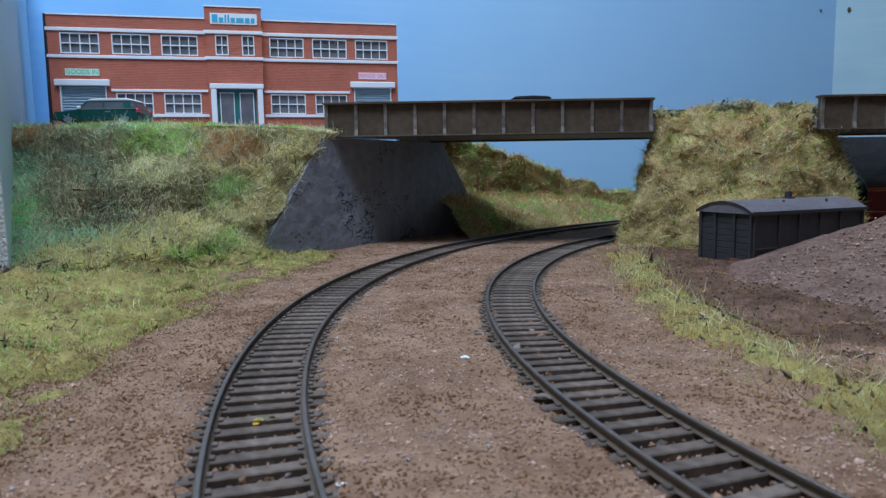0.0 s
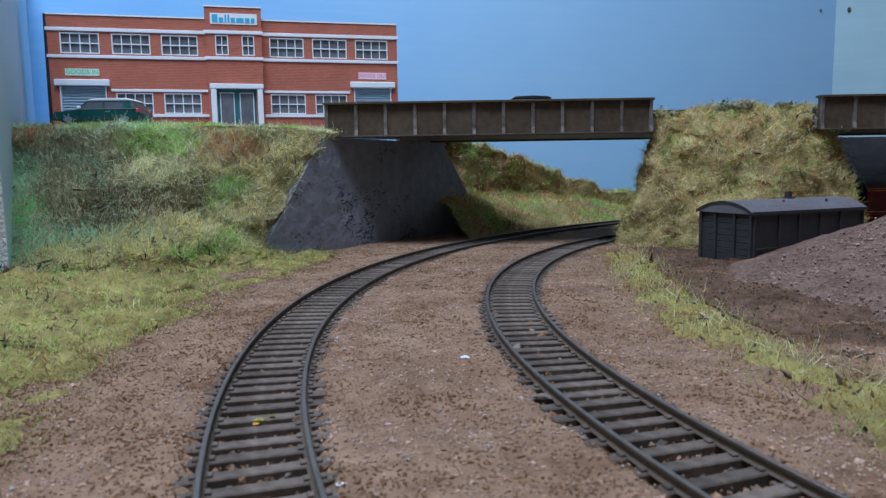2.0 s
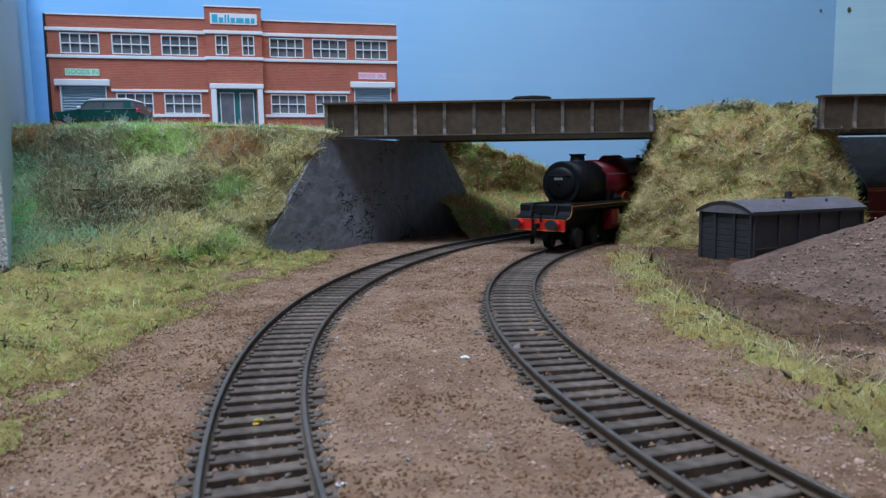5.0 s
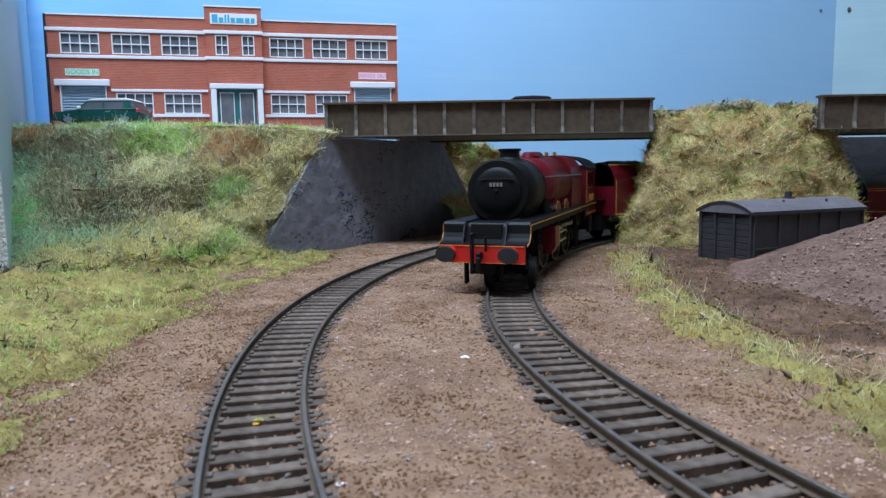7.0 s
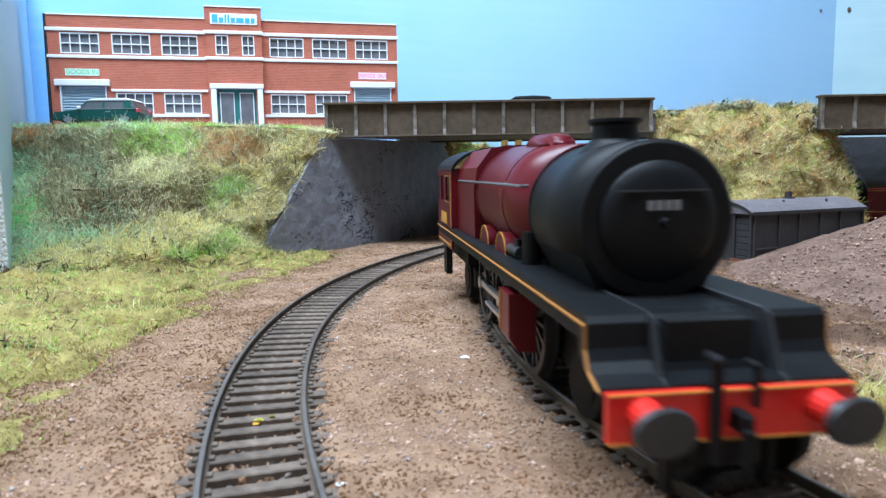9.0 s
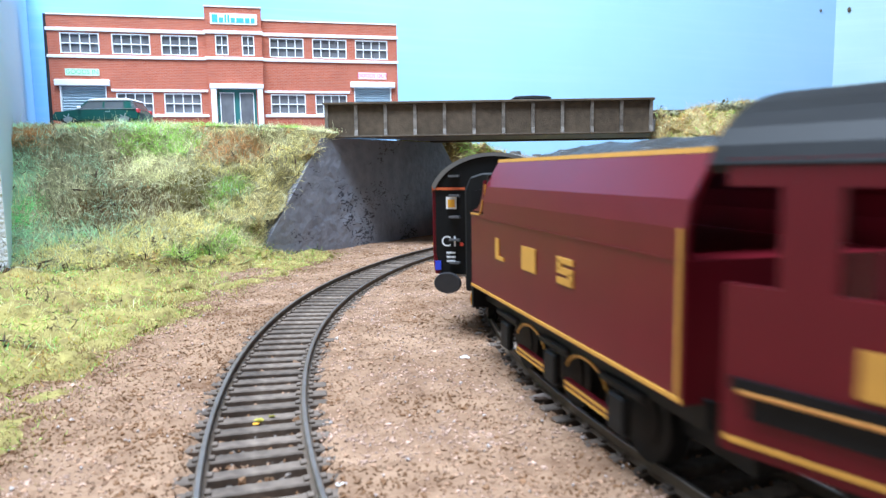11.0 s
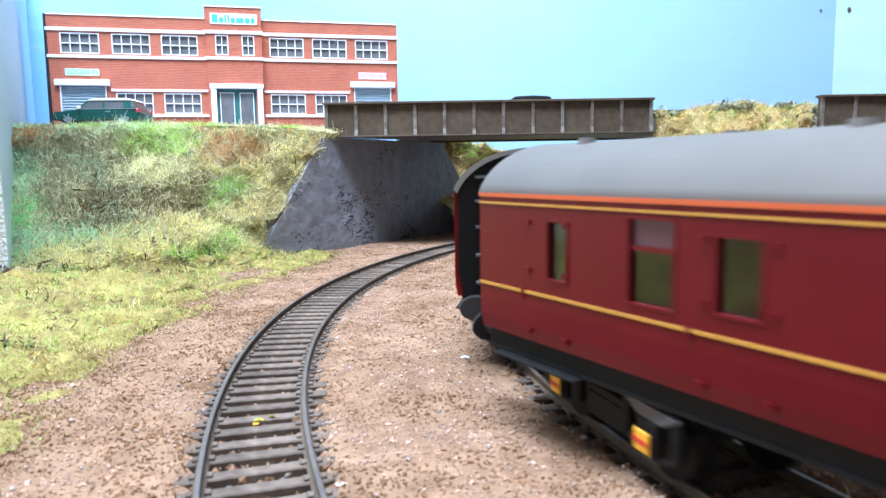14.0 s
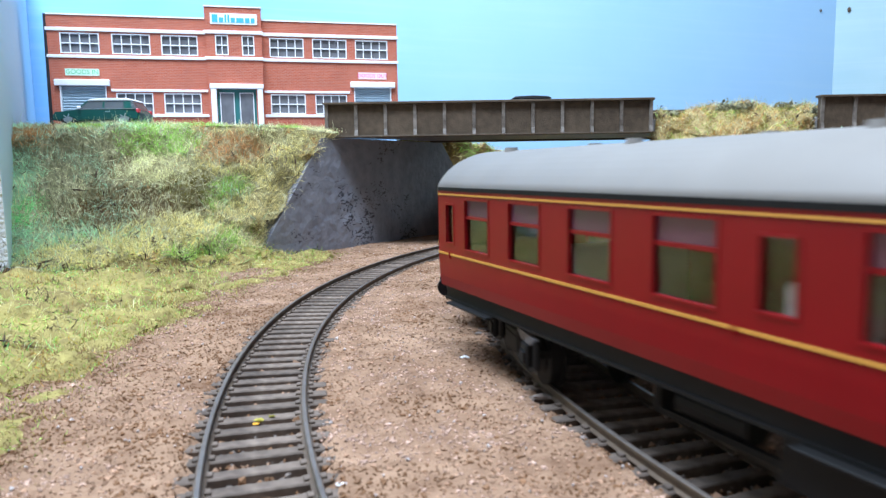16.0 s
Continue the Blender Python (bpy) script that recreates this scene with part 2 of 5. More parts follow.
def off_track(x, y):
    """How far points lie from the nearer track's middle."""
    x, y = np.asarray(x, float), np.asarray(y, float)
    best = np.full(len(x), 1e9)
    for ln in (LEFT, RIGHT):
        s = (ln.s > -250) & (ln.s < 800)
        lx, ly = ln.x[s][::2], ln.y[s][::2]
        for c in range(0, len(x), 4000):
            d2 = (x[c:c + 4000, None] - lx) ** 2 + (y[c:c + 4000, None] - ly) ** 2
            best[c:c + 4000] = np.minimum(best[c:c + 4000], np.sqrt(d2.min(1)))
    return best


def bed(x, y):
    """Height of the ballast bed: proud of the sleeper ends, low between the rails."""
    d = np.clip((off_track(x, y) - 9.3) / 2.6, 0, 1)
    return [-4.5 + 2.72 * w * w * (3 - 2 * w) + 0.7 * noise.noise(Vector((a / 8, b / 8, 0))) * w + 0.9 * noise.noise(Vector((a / 38, b / 38, 3))) * w for a, b, w in zip(x, y, d)]



def track(name, line, a, b, label):
    t = tagged(new(name), label, "railway track", "railway tracks")
    bm = bmesh.new()
    box(bm, -1.5, 1.5, -13.4, 13.4, -4.8, -2.0, bevel=0.25)
    for side in (-1, 1):
        for d in (-1.6, 1.6):
            box(bm, -0.8, 0.8, side * 8.6 + d * 0.8 - 0.55, side * 8.6 + d * 0.8 + 0.55, -2.1, -1.5, bevel=0.15)
    first = part("sleeper", bm, SLEEPER, t)
    n = 0
    s = a
    while s < b:
        x, y, th = line.at(s)
        ob = first if n == 0 else new("sleeper", first.data)
        ob.parent = t
        ob.matrix_basis = pose(x * MM, y * MM, random.uniform(-0.15, 0.1) * MM, 0, 0, math.degrees(th) + random.uniform(-1.2, 1.2))
        s += PITCH
        n += 1
    prof = [(-0.45, -0.15), (-0.3, 0), (0.3, 0), (0.45, -0.15), (0.45, -0.7), (0.18, -0.85), (0.18, -1.75), (1.0, -1.95), (1.0, -2.1), (-1.0, -2.1), (-1.0, -1.95), (-0.18, -1.75), (-0.18, -0.85), (-0.45, -0.7)]
    for side in (-1, 1):
        vs, fs = [], []
        ss = np.arange(a - 3, b + 3, 5.0)
        for i, q in enumerate(ss):
            for o, z in prof:
                x, y, th = line.at(q, side * 8.6 + o)
                vs.append((x, y, z))
            if i:
                m = len(prof)
                for j in range(m):
                    fs.append(((i - 1) * m + j, (i - 1) * m + (j + 1) % m, i * m + (j + 1) % m, i * m + j))
        rail = raw("rail", vs, fs, RAIL, t, smooth=False)
        rail.data.materials.append(RAILTOP)
        m = len(prof)
        for k, p in enumerate(rail.data.polygons):
            if k % m in (0, 1, 2):
                p.material_index = 1
    return t


# ---- ground and banks ----
def resample(poly, n):
    p = np.array(poly, float)
    d = np.concatenate([[0], np.cumsum(np.linalg.norm(np.diff(p, axis=0), axis=1))])
    q = np.linspace(0, d[-1], n)
    return np.stack([np.interp(q, d, p[:, i]) for i in range(3)], 1)


def loft(name, rows, nu, nv, rough, material, wave=14.0):
    """A bank drawn smoothly through rows of crest and foot lines, then roughened. Returns it and its grid."""
    R = np.stack([resample(r, nu) for r in rows])
    k = np.linspace(0, len(rows) - 1, nv)
    G = np.stack([[np.interp(k, range(len(rows)), R[:, j, c]) for c in range(3)] for j in range(nu)])
    G = G.transpose(2, 0, 1).copy()
    for i in range(nv):
        for j in range(nu):
            v = Vector(G[i, j])
            w = rough * min(1.0, i / 3) * min(1.0, (nv - 1 - i) / 3 + 0.3)
            G[i, j] += np.array(noise.noise_vector(v / wave)) * w + np.array(noise.noise_vector(v / (wave / 3.5))) * w * 0.4 + np.array(noise.noise_vector(v / (wave * 2.5))) * w * 0.8
    vs = [tuple(p) for p in G.reshape(-1, 3)]
    fs = [(i * nu + j, i * nu + j + 1, (i + 1) * nu + j + 1, (i + 1) * nu + j) for i in range(nv - 1) for j in range(nu - 1)]
    return raw(name, vs, fs, material, smooth=True), G


def ground():
    xs = np.concatenate([np.linspace(-900, -150, 12)[:-1], np.linspace(-150, 220, 150), np.linspace(220, 600, 40)[1:], np.linspace(600, 1500, 12)[1:]])
    ys = np.concatenate([np.linspace(-900, 40, 14)[:-1], np.linspace(40, 420, 150), np.linspace(420, 700, 36)[1:], np.linspace(700, 1300, 14)[1:]])
    gx, gy = np.meshgrid(xs, ys)
    gx, gy = gx.ravel(), gy.ravel()
    vs = [(x, y, -13.0 if 292 < x < 570 and 455 < y < 528 else z) for x, y, z in zip(gx, gy, bed(gx, gy))]
    n = len(xs)
    fs = [(i * n + j, i * n + j + 1, (i + 1) * n + j + 1, (i + 1) * n + j) for i in range(len(ys) - 1) for j in range(n - 1)]
    return tagged(raw("ground", vs, fs, BALLAST, smooth=True), "pinkish brown ballast spread between the tracks", "ground", kind="structure")


ground()
track("railway_track", LEFT, -120, 900, "curved model railway track with dark rails and grey sleepers")
track("railway_track", RIGHT, -120, 900, "curved model railway track that the train runs on")

# the bank below the factory, from its foot on the ballast to the road
EDGE = [(-66, 60, -2.0), (-76, 118, -2.0), (-86, 160, -1.9), (-90, 193, -1.9), (-84, 230, -1.9), (-79, 283, -2.0), (-70, 340, -2.1), (-58, 400, -2.1)]
MIDL = [(-150, 60, 0.5), (-138, 150, 2), (-130, 225, 2.5), (-122, 290, 2), (-106, 330, 1), (-98, 352, 0), (-88, 380, -1.5)]
FOOT = [(-290, 60, 2), (-215, 284, 9), (-175, 290, 8), (-137, 305, 7), (-118, 336, 6), (-108, 354, 5), (-101, 366, 4)]
WAIST = [(-310, 195, 36), (-220, 318, 34), (-181, 325, 31), (-142, 340, 31), (-114, 364, 31), (-98, 377, 31), (-87, 388, 32)]
CREST = [(-330, 330, 71), (-226, 352, 71), (-190, 354, 70), (-150, 364, 71), (-112, 384, 72), (-90, 400, 72), (-63, 415, 69)]
bank, BANKG = loft("bank", [EDGE, MIDL, FOOT, WAIST, CREST], 130, 90, 5.5, SOIL)
bank.data.materials.append(TURFSOIL)
for p in bank.data.polygons:
    if p.index // 129 + 9 * noise.noise(p.center * 60) < 42:
        p.material_index = 1
tagged(bank, "grassy embankment with scatter and dry grass below the factory", "embankment", kind="structure")

HILLB = [(150, 378, -4), (104, 402, -4), (112, 430, -4), (150, 480, -4), (190, 508, -4), (240, 530, -4), (292, 530, -4), (292, 470, -4), (258, 415, -4), (225, 385, -4), (190, 375, -4), (150, 378, -4)]
HILLM = [(160, 395, 35), (122, 412, 35), (126, 432, 35), (160, 478, 35), (195, 503, 35), (240, 522, 35), (278, 515, 35), (272, 465, 35), (246, 418, 35), (222, 400, 35), (190, 392, 35), (160, 395, 35)]
HILLT = [(165, 415, 76), (135, 420, 74), (140, 436, 74), (168, 476, 76), (200, 496, 78), (235, 510, 80), (258, 500, 80), (254, 458, 80), (236, 430, 80), (218, 420, 80), (190, 414, 80), (165, 415, 76)]
HILLC = [(195, 450, 82)] * 2 + [(200, 460, 82)] * 2 + [(195, 450, 82)]
hill, HILLG = loft("hill", [HILLB, HILLM, HILLT, HILLC], 140, 60, 6.5, HILLSOIL)
tagged(hill, "steep grassy mound that carries the bridge end", "embankment", kind="structure")

B0 = [LEFT.at(s, 21)[:2] + (-4.2,) for s in range(400, 1000, 40)]
BW = [(-10, 520, 32), (33, 578, 30), (61, 616, 26), (96, 650, 20), (133, 678, 14), (173, 706, 9), (213, 733, 6), (302, 778, 1)]
B1 = [(-26, 530, 70), (8, 540, 70), (33, 571, 66), (59, 602, 60), (88, 633, 50), (120, 664, 41), (154, 690, 30), (189, 716, 21), (227, 742, 15), (305, 784, 4)]
B2 = [(x - 22, y + 26, z - 6) for x, y, z in B1]
bank2, BANK2G = loft("bank", [B0, BW, B1, B2], 110, 50, 6.5, HILLSOIL, 22.0)
tagged(bank2, "low brown and green bank beside the far curve", "embankment", kind="structure")

LIP = [(x + 6, y + 17, 73.2) for x, y, z in CREST]
lip, LIPG = loft("bank", [CREST, LIP], 120, 10, 1.4, SOIL)
tagged(lip, "grassy lip of the bank along the road", "embankment", kind="structure")
KERB = [(-420, 345), (-222, 366), (-186, 368), (-146, 378), (-108, 398), (-70, 428), (4, 520), (-40, 640), (-420, 640)]
road = raw("road", [(x, y, 73.2) for x, y in KERB[:6]] + [(x + 4, y + 60, 75.2) for x, y in KERB[:6]] + [(x, y, 75.2) for x, y in KERB[6:]],
           [(i, i + 1, i + 7, i + 6) for i in range(5)] + [(6, 7, 8, 9, 10, 11, 12, 13, 14)], CONCRETE)
tagged(road, "grey road in front of the factory", "road", kind="structure")


PLASTER = mat("rough_plaster_edge", (0.55, 0.58, 0.60), 0.95, bump=3.0, bscale=700, scale=600, col2=(0.85, 0.87, 0.88), spec=0.1)


def backdrop():
    bm = bmesh.new()
    prism(bm, [(-179, 277), (-344, 585), (-350, 582), (-185, 274)], "z", -20, 215)
    board = tagged(part("backdrop", bm, SKY_LIGHTENED), "blue backdrop board, lightened for want of lamp light, with a rough end", "backdrop", kind="structure")
    board.data.materials.append(PLASTER)
    for p in board.data.polygons:
        if p.normal.y < -0.8:
            p.material_index = 1
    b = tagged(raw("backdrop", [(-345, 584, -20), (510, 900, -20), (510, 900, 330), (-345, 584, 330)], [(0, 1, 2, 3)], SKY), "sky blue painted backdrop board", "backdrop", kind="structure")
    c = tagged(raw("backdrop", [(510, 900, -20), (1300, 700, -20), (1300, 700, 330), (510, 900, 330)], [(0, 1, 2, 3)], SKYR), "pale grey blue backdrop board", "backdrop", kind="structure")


backdrop()
for x, y, z, k in ((524, 896, 242, 2.8), (485, 891, 240, 1.8)):
    bm = bmesh.new()
    bmesh.ops.create_icosphere(bm, subdivisions=2, radius=k, matrix=Matrix.Translation((x, y - 1, z)) @ Matrix.Diagonal((0.8, 0.5, 1.2, 1)))
    tagged(part("nail_head", bm, RAIL), "dark nail head in the painted backdrop", "nail", "nails in the backdrop")


def bridge(x0, x1, y0, y1, n, label, zb=66.3, zt=87.3, skew=0.0):
    """Two plate girders with a slab between them; skew shifts the far girder along its length."""
    t = tagged(thing("girder_bridge", x0, y0, zb), label, "bridge", "girder bridges")
    L, W, D = x1 - x0, y1 - y0, zt - zb
    for y, o in ((0, 0.0), (W, skew)):
        s = 1 if y == 0 else -1
        g = part("girder", boxes((o, o + L, y, y + s * 2.5, 1.0, D - 1.4), bevel=0.1), GIRDER, t)
        part("bottom_flange", boxes((o, o + L, y - s * 2.2, y + s * 4, 0, 1.0), bevel=0.2), GIRDER, g)
        part("top_flange", boxes((o - 0.6, o + L + 0.6, y - s * 2.6, y + s * 4.4, D - 1.4, D), bevel=0.2), GIRDER, g)
        for i in range(n + 1):
            x = o + 1.2 + (L - 2.4) * i / n
            bm = bmesh.new()
            prism(bm, [(y - s * 2.1, 1.0), (y, 1.0), (y, D - 1.4), (y - s * 1.9, D - 1.4), (y - s * 1.2, D - 6), (y - s * 1.1, 4.5)], "x", x - 1.0, x + 1.0)
            part("stiffener", bm, GIRDERWORN, g)
    bm = bmesh.new()
    k = skew / W
    prism(bm, [(2.5 * k, 2.5), (L + 2.5 * k, 2.5), (L + skew - 2.5 * k, W - 2.5), (skew - 2.5 * k, W - 2.5)], "z", 1.2, 8.5)
    part("deck", bm, CONCRETE, t)
    return t


bridge(-70.6, 128.5, 418, 512, 11, "dark brown plate girder road bridge over the tracks", skew=62)
bridge(230, 430, 418, 500, 10, "second dark plate girder bridge beyond the mound")


def abutment():
    e = Vector((0.561, 0.828, 0))
    p0 = Vector((-67.5, 414.7, 0))
    back = Vector((-0.828, 0.561, 0)) * 60
    def at(t, z, k=0):
        return p0 + e * t + Vector((0, 0, z)) + back * k
    bm = bmesh.new()
    q = [(-62, -5), (187, -5), (121, 66.2), (-6, 66.2)]
    lo = [bm.verts.new(at(*c)) for c in q]
    hi = [bm.verts.new(at(*c, 1)) for c in q]
    for i in range(4):
        bm.faces.new((lo[i], lo[(i + 1) % 4], hi[(i + 1) % 4], hi[i]))
    bm.faces.new(lo)
    bm.faces.new(hi[::-1])
    return tagged(part("abutment", bm, SCUFFED), "battered grey abutment wall under the bridge", "abutment", kind="structure")


abutment()
# second abutment, set in a much darker tone than the first
tagged(part("abutment", boxes((303, 470, 528, 540, -14, 66.2)), mat("dark_wall", (0.03, 0.03, 0.034), 0.8, bump=1.0, bscale=110, scale=120, col2=(0.06, 0.06, 0.065))), "dark abutment of the second bridge", "abutment", kind="structure")


def room():
    """The plain room round the layout."""
    WALLP = mat("room_plaster", (0.62, 0.62, 0.60), 0.9, vary=0.05, scale=8)
    a, b, c, d, h = -0.9, 1.5, -0.9, 1.3, 1.35
    for nm, bx in (("wall_south", (a - 0.05, b + 0.05, c - 0.05, c, -0.02, h)), ("wall_north", (a - 0.05, b + 0.05, d, d + 0.05, -0.02, h)), ("wall_west", (a - 0.05, a, c, d, -0.02, h)), ("wall_east", (b, b + 0.05, c, d, -0.02, h)), ("ceiling", (a - 0.05, b + 0.05, c - 0.05, d + 0.05, h, h + 0.05))):
        tagged(part(nm, boxes([v / MM for v in bx]), WALLP), "plain pale plaster of the room", "ceiling" if nm == "ceiling" else "wall", kind="structure")


room()


# ---- the factory ----
def card_brick():
    m = bpy.data.materials.new("printed_brick_card")
    m.use_nodes = True
    nt = m.node_tree
    N, L = nt.nodes.new, nt.links.new
    b = nt.nodes["Principled BSDF"]
    b.inputs["Roughness"].default_value = 0.75
    tc = N("ShaderNodeTexCoord")
    sep, com = N("ShaderNodeSeparateXYZ"), N("ShaderNodeCombineXYZ")
    L(tc.outputs["Object"], sep.inputs[0])
    L(sep.outputs[0], com.inputs[0])
    L(sep.outputs[2], com.inputs[1])
    br = N("ShaderNodeTexBrick")
    br.inputs["Color1"].default_value, br.inputs["Color2"].default_value = (0.46, 0.105, 0.045, 1), (0.38, 0.078, 0.034, 1)
    br.inputs["Mortar"].default_value = (0.46, 0.21, 0.15, 1)
    br.inputs["Scale"].default_value = 1.0
    br.inputs["Brick Width"].default_value, br.inputs["Row Height"].default_value, br.inputs["Mortar Size"].default_value = 0.0033, 0.0011, 0.00014
    L(com.outputs[0], br.inputs["Vector"])
    no = N("ShaderNodeTexNoise")
    no.inputs["Scale"].default_value = 60
    L(tc.outputs["Object"], no.inputs["Vector"])
    hs = N("ShaderNodeHueSaturation")
    mr = N("ShaderNodeMapRange")
    mr.inputs[3].default_value, mr.inputs[4].default_value = 0.8, 1.2
    L(no.outputs["Fac"], mr.inputs[0])
    L(mr.outputs[0], hs.inputs["Value"])
    L(br.outputs[0], hs.inputs["Color"])
    L(hs.outputs[0], b.inputs["Base Color"])
    bp = N("ShaderNodeBump")
    bp.inputs["Distance"].default_value, bp.inputs["Strength"].default_value = 0.0002, 0.5
    L(br.outputs["Fac"], bp.inputs["Height"])
    bp.invert = True
    L(bp.outputs[0], b.inputs["Normal"])
    return m


CARD = card_brick()
SHUTTER = mat("shutter_blue_grey", (0.36, 0.46, 0.53), 0.5, vary=0.1, scale=100)
TEALDOOR = mat("teal_door_paint", (0.03, 0.14, 0.13), 0.45, vary=0.15, scale=100)
SIGNBLUE = mat("sign_blue", (0.08, 0.42, 0.62), 0.5, vary=0.05, scale=100)
SIGNGREEN = mat("sign_green", (0.12, 0.50, 0.20), 0.5, vary=0.05, scale=100)
SIGNPINK = mat("sign_pink", (0.75, 0.08, 0.28), 0.5, vary=0.05, scale=100)
PALEMINT = mat("sign_board_mint", (0.62, 0.80, 0.66), 0.6, vary=0.04, scale=100)
PALEPINK = mat("sign_board_pink", (0.85, 0.68, 0.72), 0.6, vary=0.04, scale=100)
ROOFCARD = mat("black_card", (0.02, 0.02, 0.022), 0.8, vary=0.2, scale=100)


def pierced(bm, x0, x1, z0, z1, y0, y1, holes):
    """A wall of boxes round its openings."""
    zs = sorted({z0, z1, *(h[2] for h in holes), *(h[3] for h in holes)})
    for a, b in zip(zs, zs[1:]):
        m = (a + b) / 2
        cuts = sorted((h[0], h[1]) for h in holes if h[2] < m < h[3])
        x = x0
        for c, d in cuts + [(x1, x1)]:
            if c - x > 0.01:
                box(bm, x, c, y0, y1, a, b)
            x = d
    return bm


def factory():
    t = tagged(thing("factory", -266, 473, 75.4, 12.8), "red brick two storey factory with white bands", "factory")
    up = [(7.7, 32.5), (40.3, 65.3), (72.4, 96.8), (146.1, 170.4), (176.6, 201.7), (208.0, 232.3)]
    low = [(41.0, 65.1), (72.3, 97.3), (145.5, 170.5), (177.6, 200.9)]
    wins = [(a, b, 53.8, 67.6) for a, b in up] + [(a, b, 13.3, 27.5) for a, b in low]
    doors = [(5.4, 35.0, 0.0, 32.2), (206.3, 234.4, 0.0, 33.0)]
    bm = bmesh.new()
    pierced(bm, 0, 239.5, 0, 79.2, 0, 3, wins + doors)
    wall = part("wall", bm, CARD, t)
    bm = bmesh.new()
    box(bm, 0, 2, 3, 26, 0, 79)
    box(bm, 237.5, 239.5, 3, 26, 0, 79)
    box(bm, 0, 239.5, 24, 26, 0, 79)
    part("side_wall", bm, ROOFCARD, t, "black unprinted card sides")
    part("backing_card", prism(bmesh.new(), [(-3.4, 0), (-0.02, 0), (-0.02, 80.4), (-2.6, 80.4)], "y", 3.2, 5.0), ROOFCARD, t)
    part("roof", boxes((-0.4, 239.9, 3, 26.4, 76, 77)), ROOFCARD, t)
    tower_w = [(109.0, 117.9, 54.0, 67.9), (127.1, 135.7, 54.0, 67.9)]
    bm = bmesh.new()
    pierced(bm, 102.6, 141.0, 0, 87.0, -4, -0.05, tower_w + [(108.5, 135.5, 0, 30.5)])
    part("tower", bm, CARD, t)
    for a, b, c, d in [(0, 239.5, 79.2, 80.2)]:
        part("coping", boxes((a, 102.5, -0.6, 3.4, c, d), (141.1, b, -0.6, 3.4, c, d)), WHITE, t)
    part("coping", boxes((102.2, 141.4, -4.6, 3.4, 87.0, 87.9)), WHITE, t)
    for z0, z1 in ((68.6, 70.9), (50.7, 52.8)):
        for a, b, y in ((-0.8, 102.5, -1.0), (141.1, 240.4, -1.0), (101.6, 142.0, -5.0)):
            part("white_band", boxes((a, b, y, 0.0 if y > -2 else -4.0, z0, z1), bevel=0.2), WHITE, t)
    for a, b in ((38.2, 102.4), (141.2, 203.2)):
        part("white_band", boxes((a, b, -0.9, 0.0, 28.3, 30.0), bevel=0.15), WHITE, t)
        part("white_band", boxes((a, b, -0.9, 0.0, 10.9, 12.9), bevel=0.15), WHITE, t)

    def window(a, b, c, d, y, cols, rows=2):
        w = part("window", boxes((a, b, y + 1.4, y + 1.7, c, d)), GLASS_DARK, t)
        fr = [(a, a + 0.7, y - 0.15, y + 1.3, c, d), (b - 0.7, b, y - 0.15, y + 1.3, c, d), (a + 0.7, b - 0.7, y - 0.15, y + 1.3, c, c + 0.7), (a + 0.7, b - 0.7, y - 0.15, y + 1.3, d - 0.7, d)]
        part("window_frame", boxes(*fr), WHITE, w)
        for i in range(1, cols):
            x = a + (b - a) * i / cols
            part("glazing_bar", boxes((x - 0.3, x + 0.3, y + 0.3, y + 1.3, c + 0.7, d - 0.7)), WHITE, w)
        z = (c + d) / 2
        part("glazing_bar", boxes((a + 0.7, b - 0.7, y + 0.2, y + 1.25, z - 0.35, z + 0.35)), WHITE, w)

    for w in wins:
        window(*w, 0, 4)
    for w in tower_w:
        window(*w, -4, 2)
    for a, b, c, d in doors:
        sh = part("roller_shutter", boxes((a, b, 2.0, 2.4, c, d)), SHUTTER, t, "blue grey roller shutter, closed")
        z = c
        while z < d - 0.5:
            bm = bmesh.new()
            prism(bm, [(2.0, z), (1.3, z + 0.9), (2.0, z + 1.6)], "x", a + 0.6, b - 0.6)
            part("slat", bm, SHUTTER, sh)
            z += 1.9
        part("lintel", boxes((a - 2.6, b + 2.8, -2.6, 0.0, d - 0.3, d + 4.0), bevel=0.4), WHITE, t)
        part("door_jamb", boxes((a, a + 0.8, -0.3, 2.0, c, d)), WHITE, t)
        part("door_jamb", boxes((b - 0.8, b, -0.3, 2.0, c, d)), WHITE, t)
    # entrance
    part("portal_post", boxes((104.6, 108.4, -6.5, -4.0, 0, 30.5), bevel=0.3), WHITE, t)
    part("portal_post", boxes((136.5, 140.3, -6.5, -4.0, 0, 30.5), bevel=0.3), WHITE, t)
    part("portal_lintel", boxes((104.0, 141.0, -6.8, -4.0, 30.5, 33.9), bevel=0.3), WHITE, t)
    for a, b in ((108.5, 122.0), (122.0, 135.5)):
        d = part("entrance_door", boxes((a, b, -2.6, -2.0, 0, 30.5)), TEALDOOR, t, "teal door leaf with a tall pane")
        part("door_pane", boxes((a + 2.4, b - 2.4, -2.9, -2.6, 3, 27.5)), GLASS_DARK, d)
        part("pane_frame", boxes((a + 1.8, a + 2.4, -3.1, -2.6, 2.4, 28.1), (b - 2.4, b - 1.8, -3.1, -2.6, 2.4, 28.1), (a + 2.4, b - 2.4, -3.1, -2.6, 27.5, 28.1)), WHITE, d)
    # signs; the name over the door stays plain bars
    sg = part("name_board", boxes((106.4, 138.3, -4.5, -4.0, 75.3, 82.8)), WHITE, t, "white board with a row of blue bars")
    x = 107.6
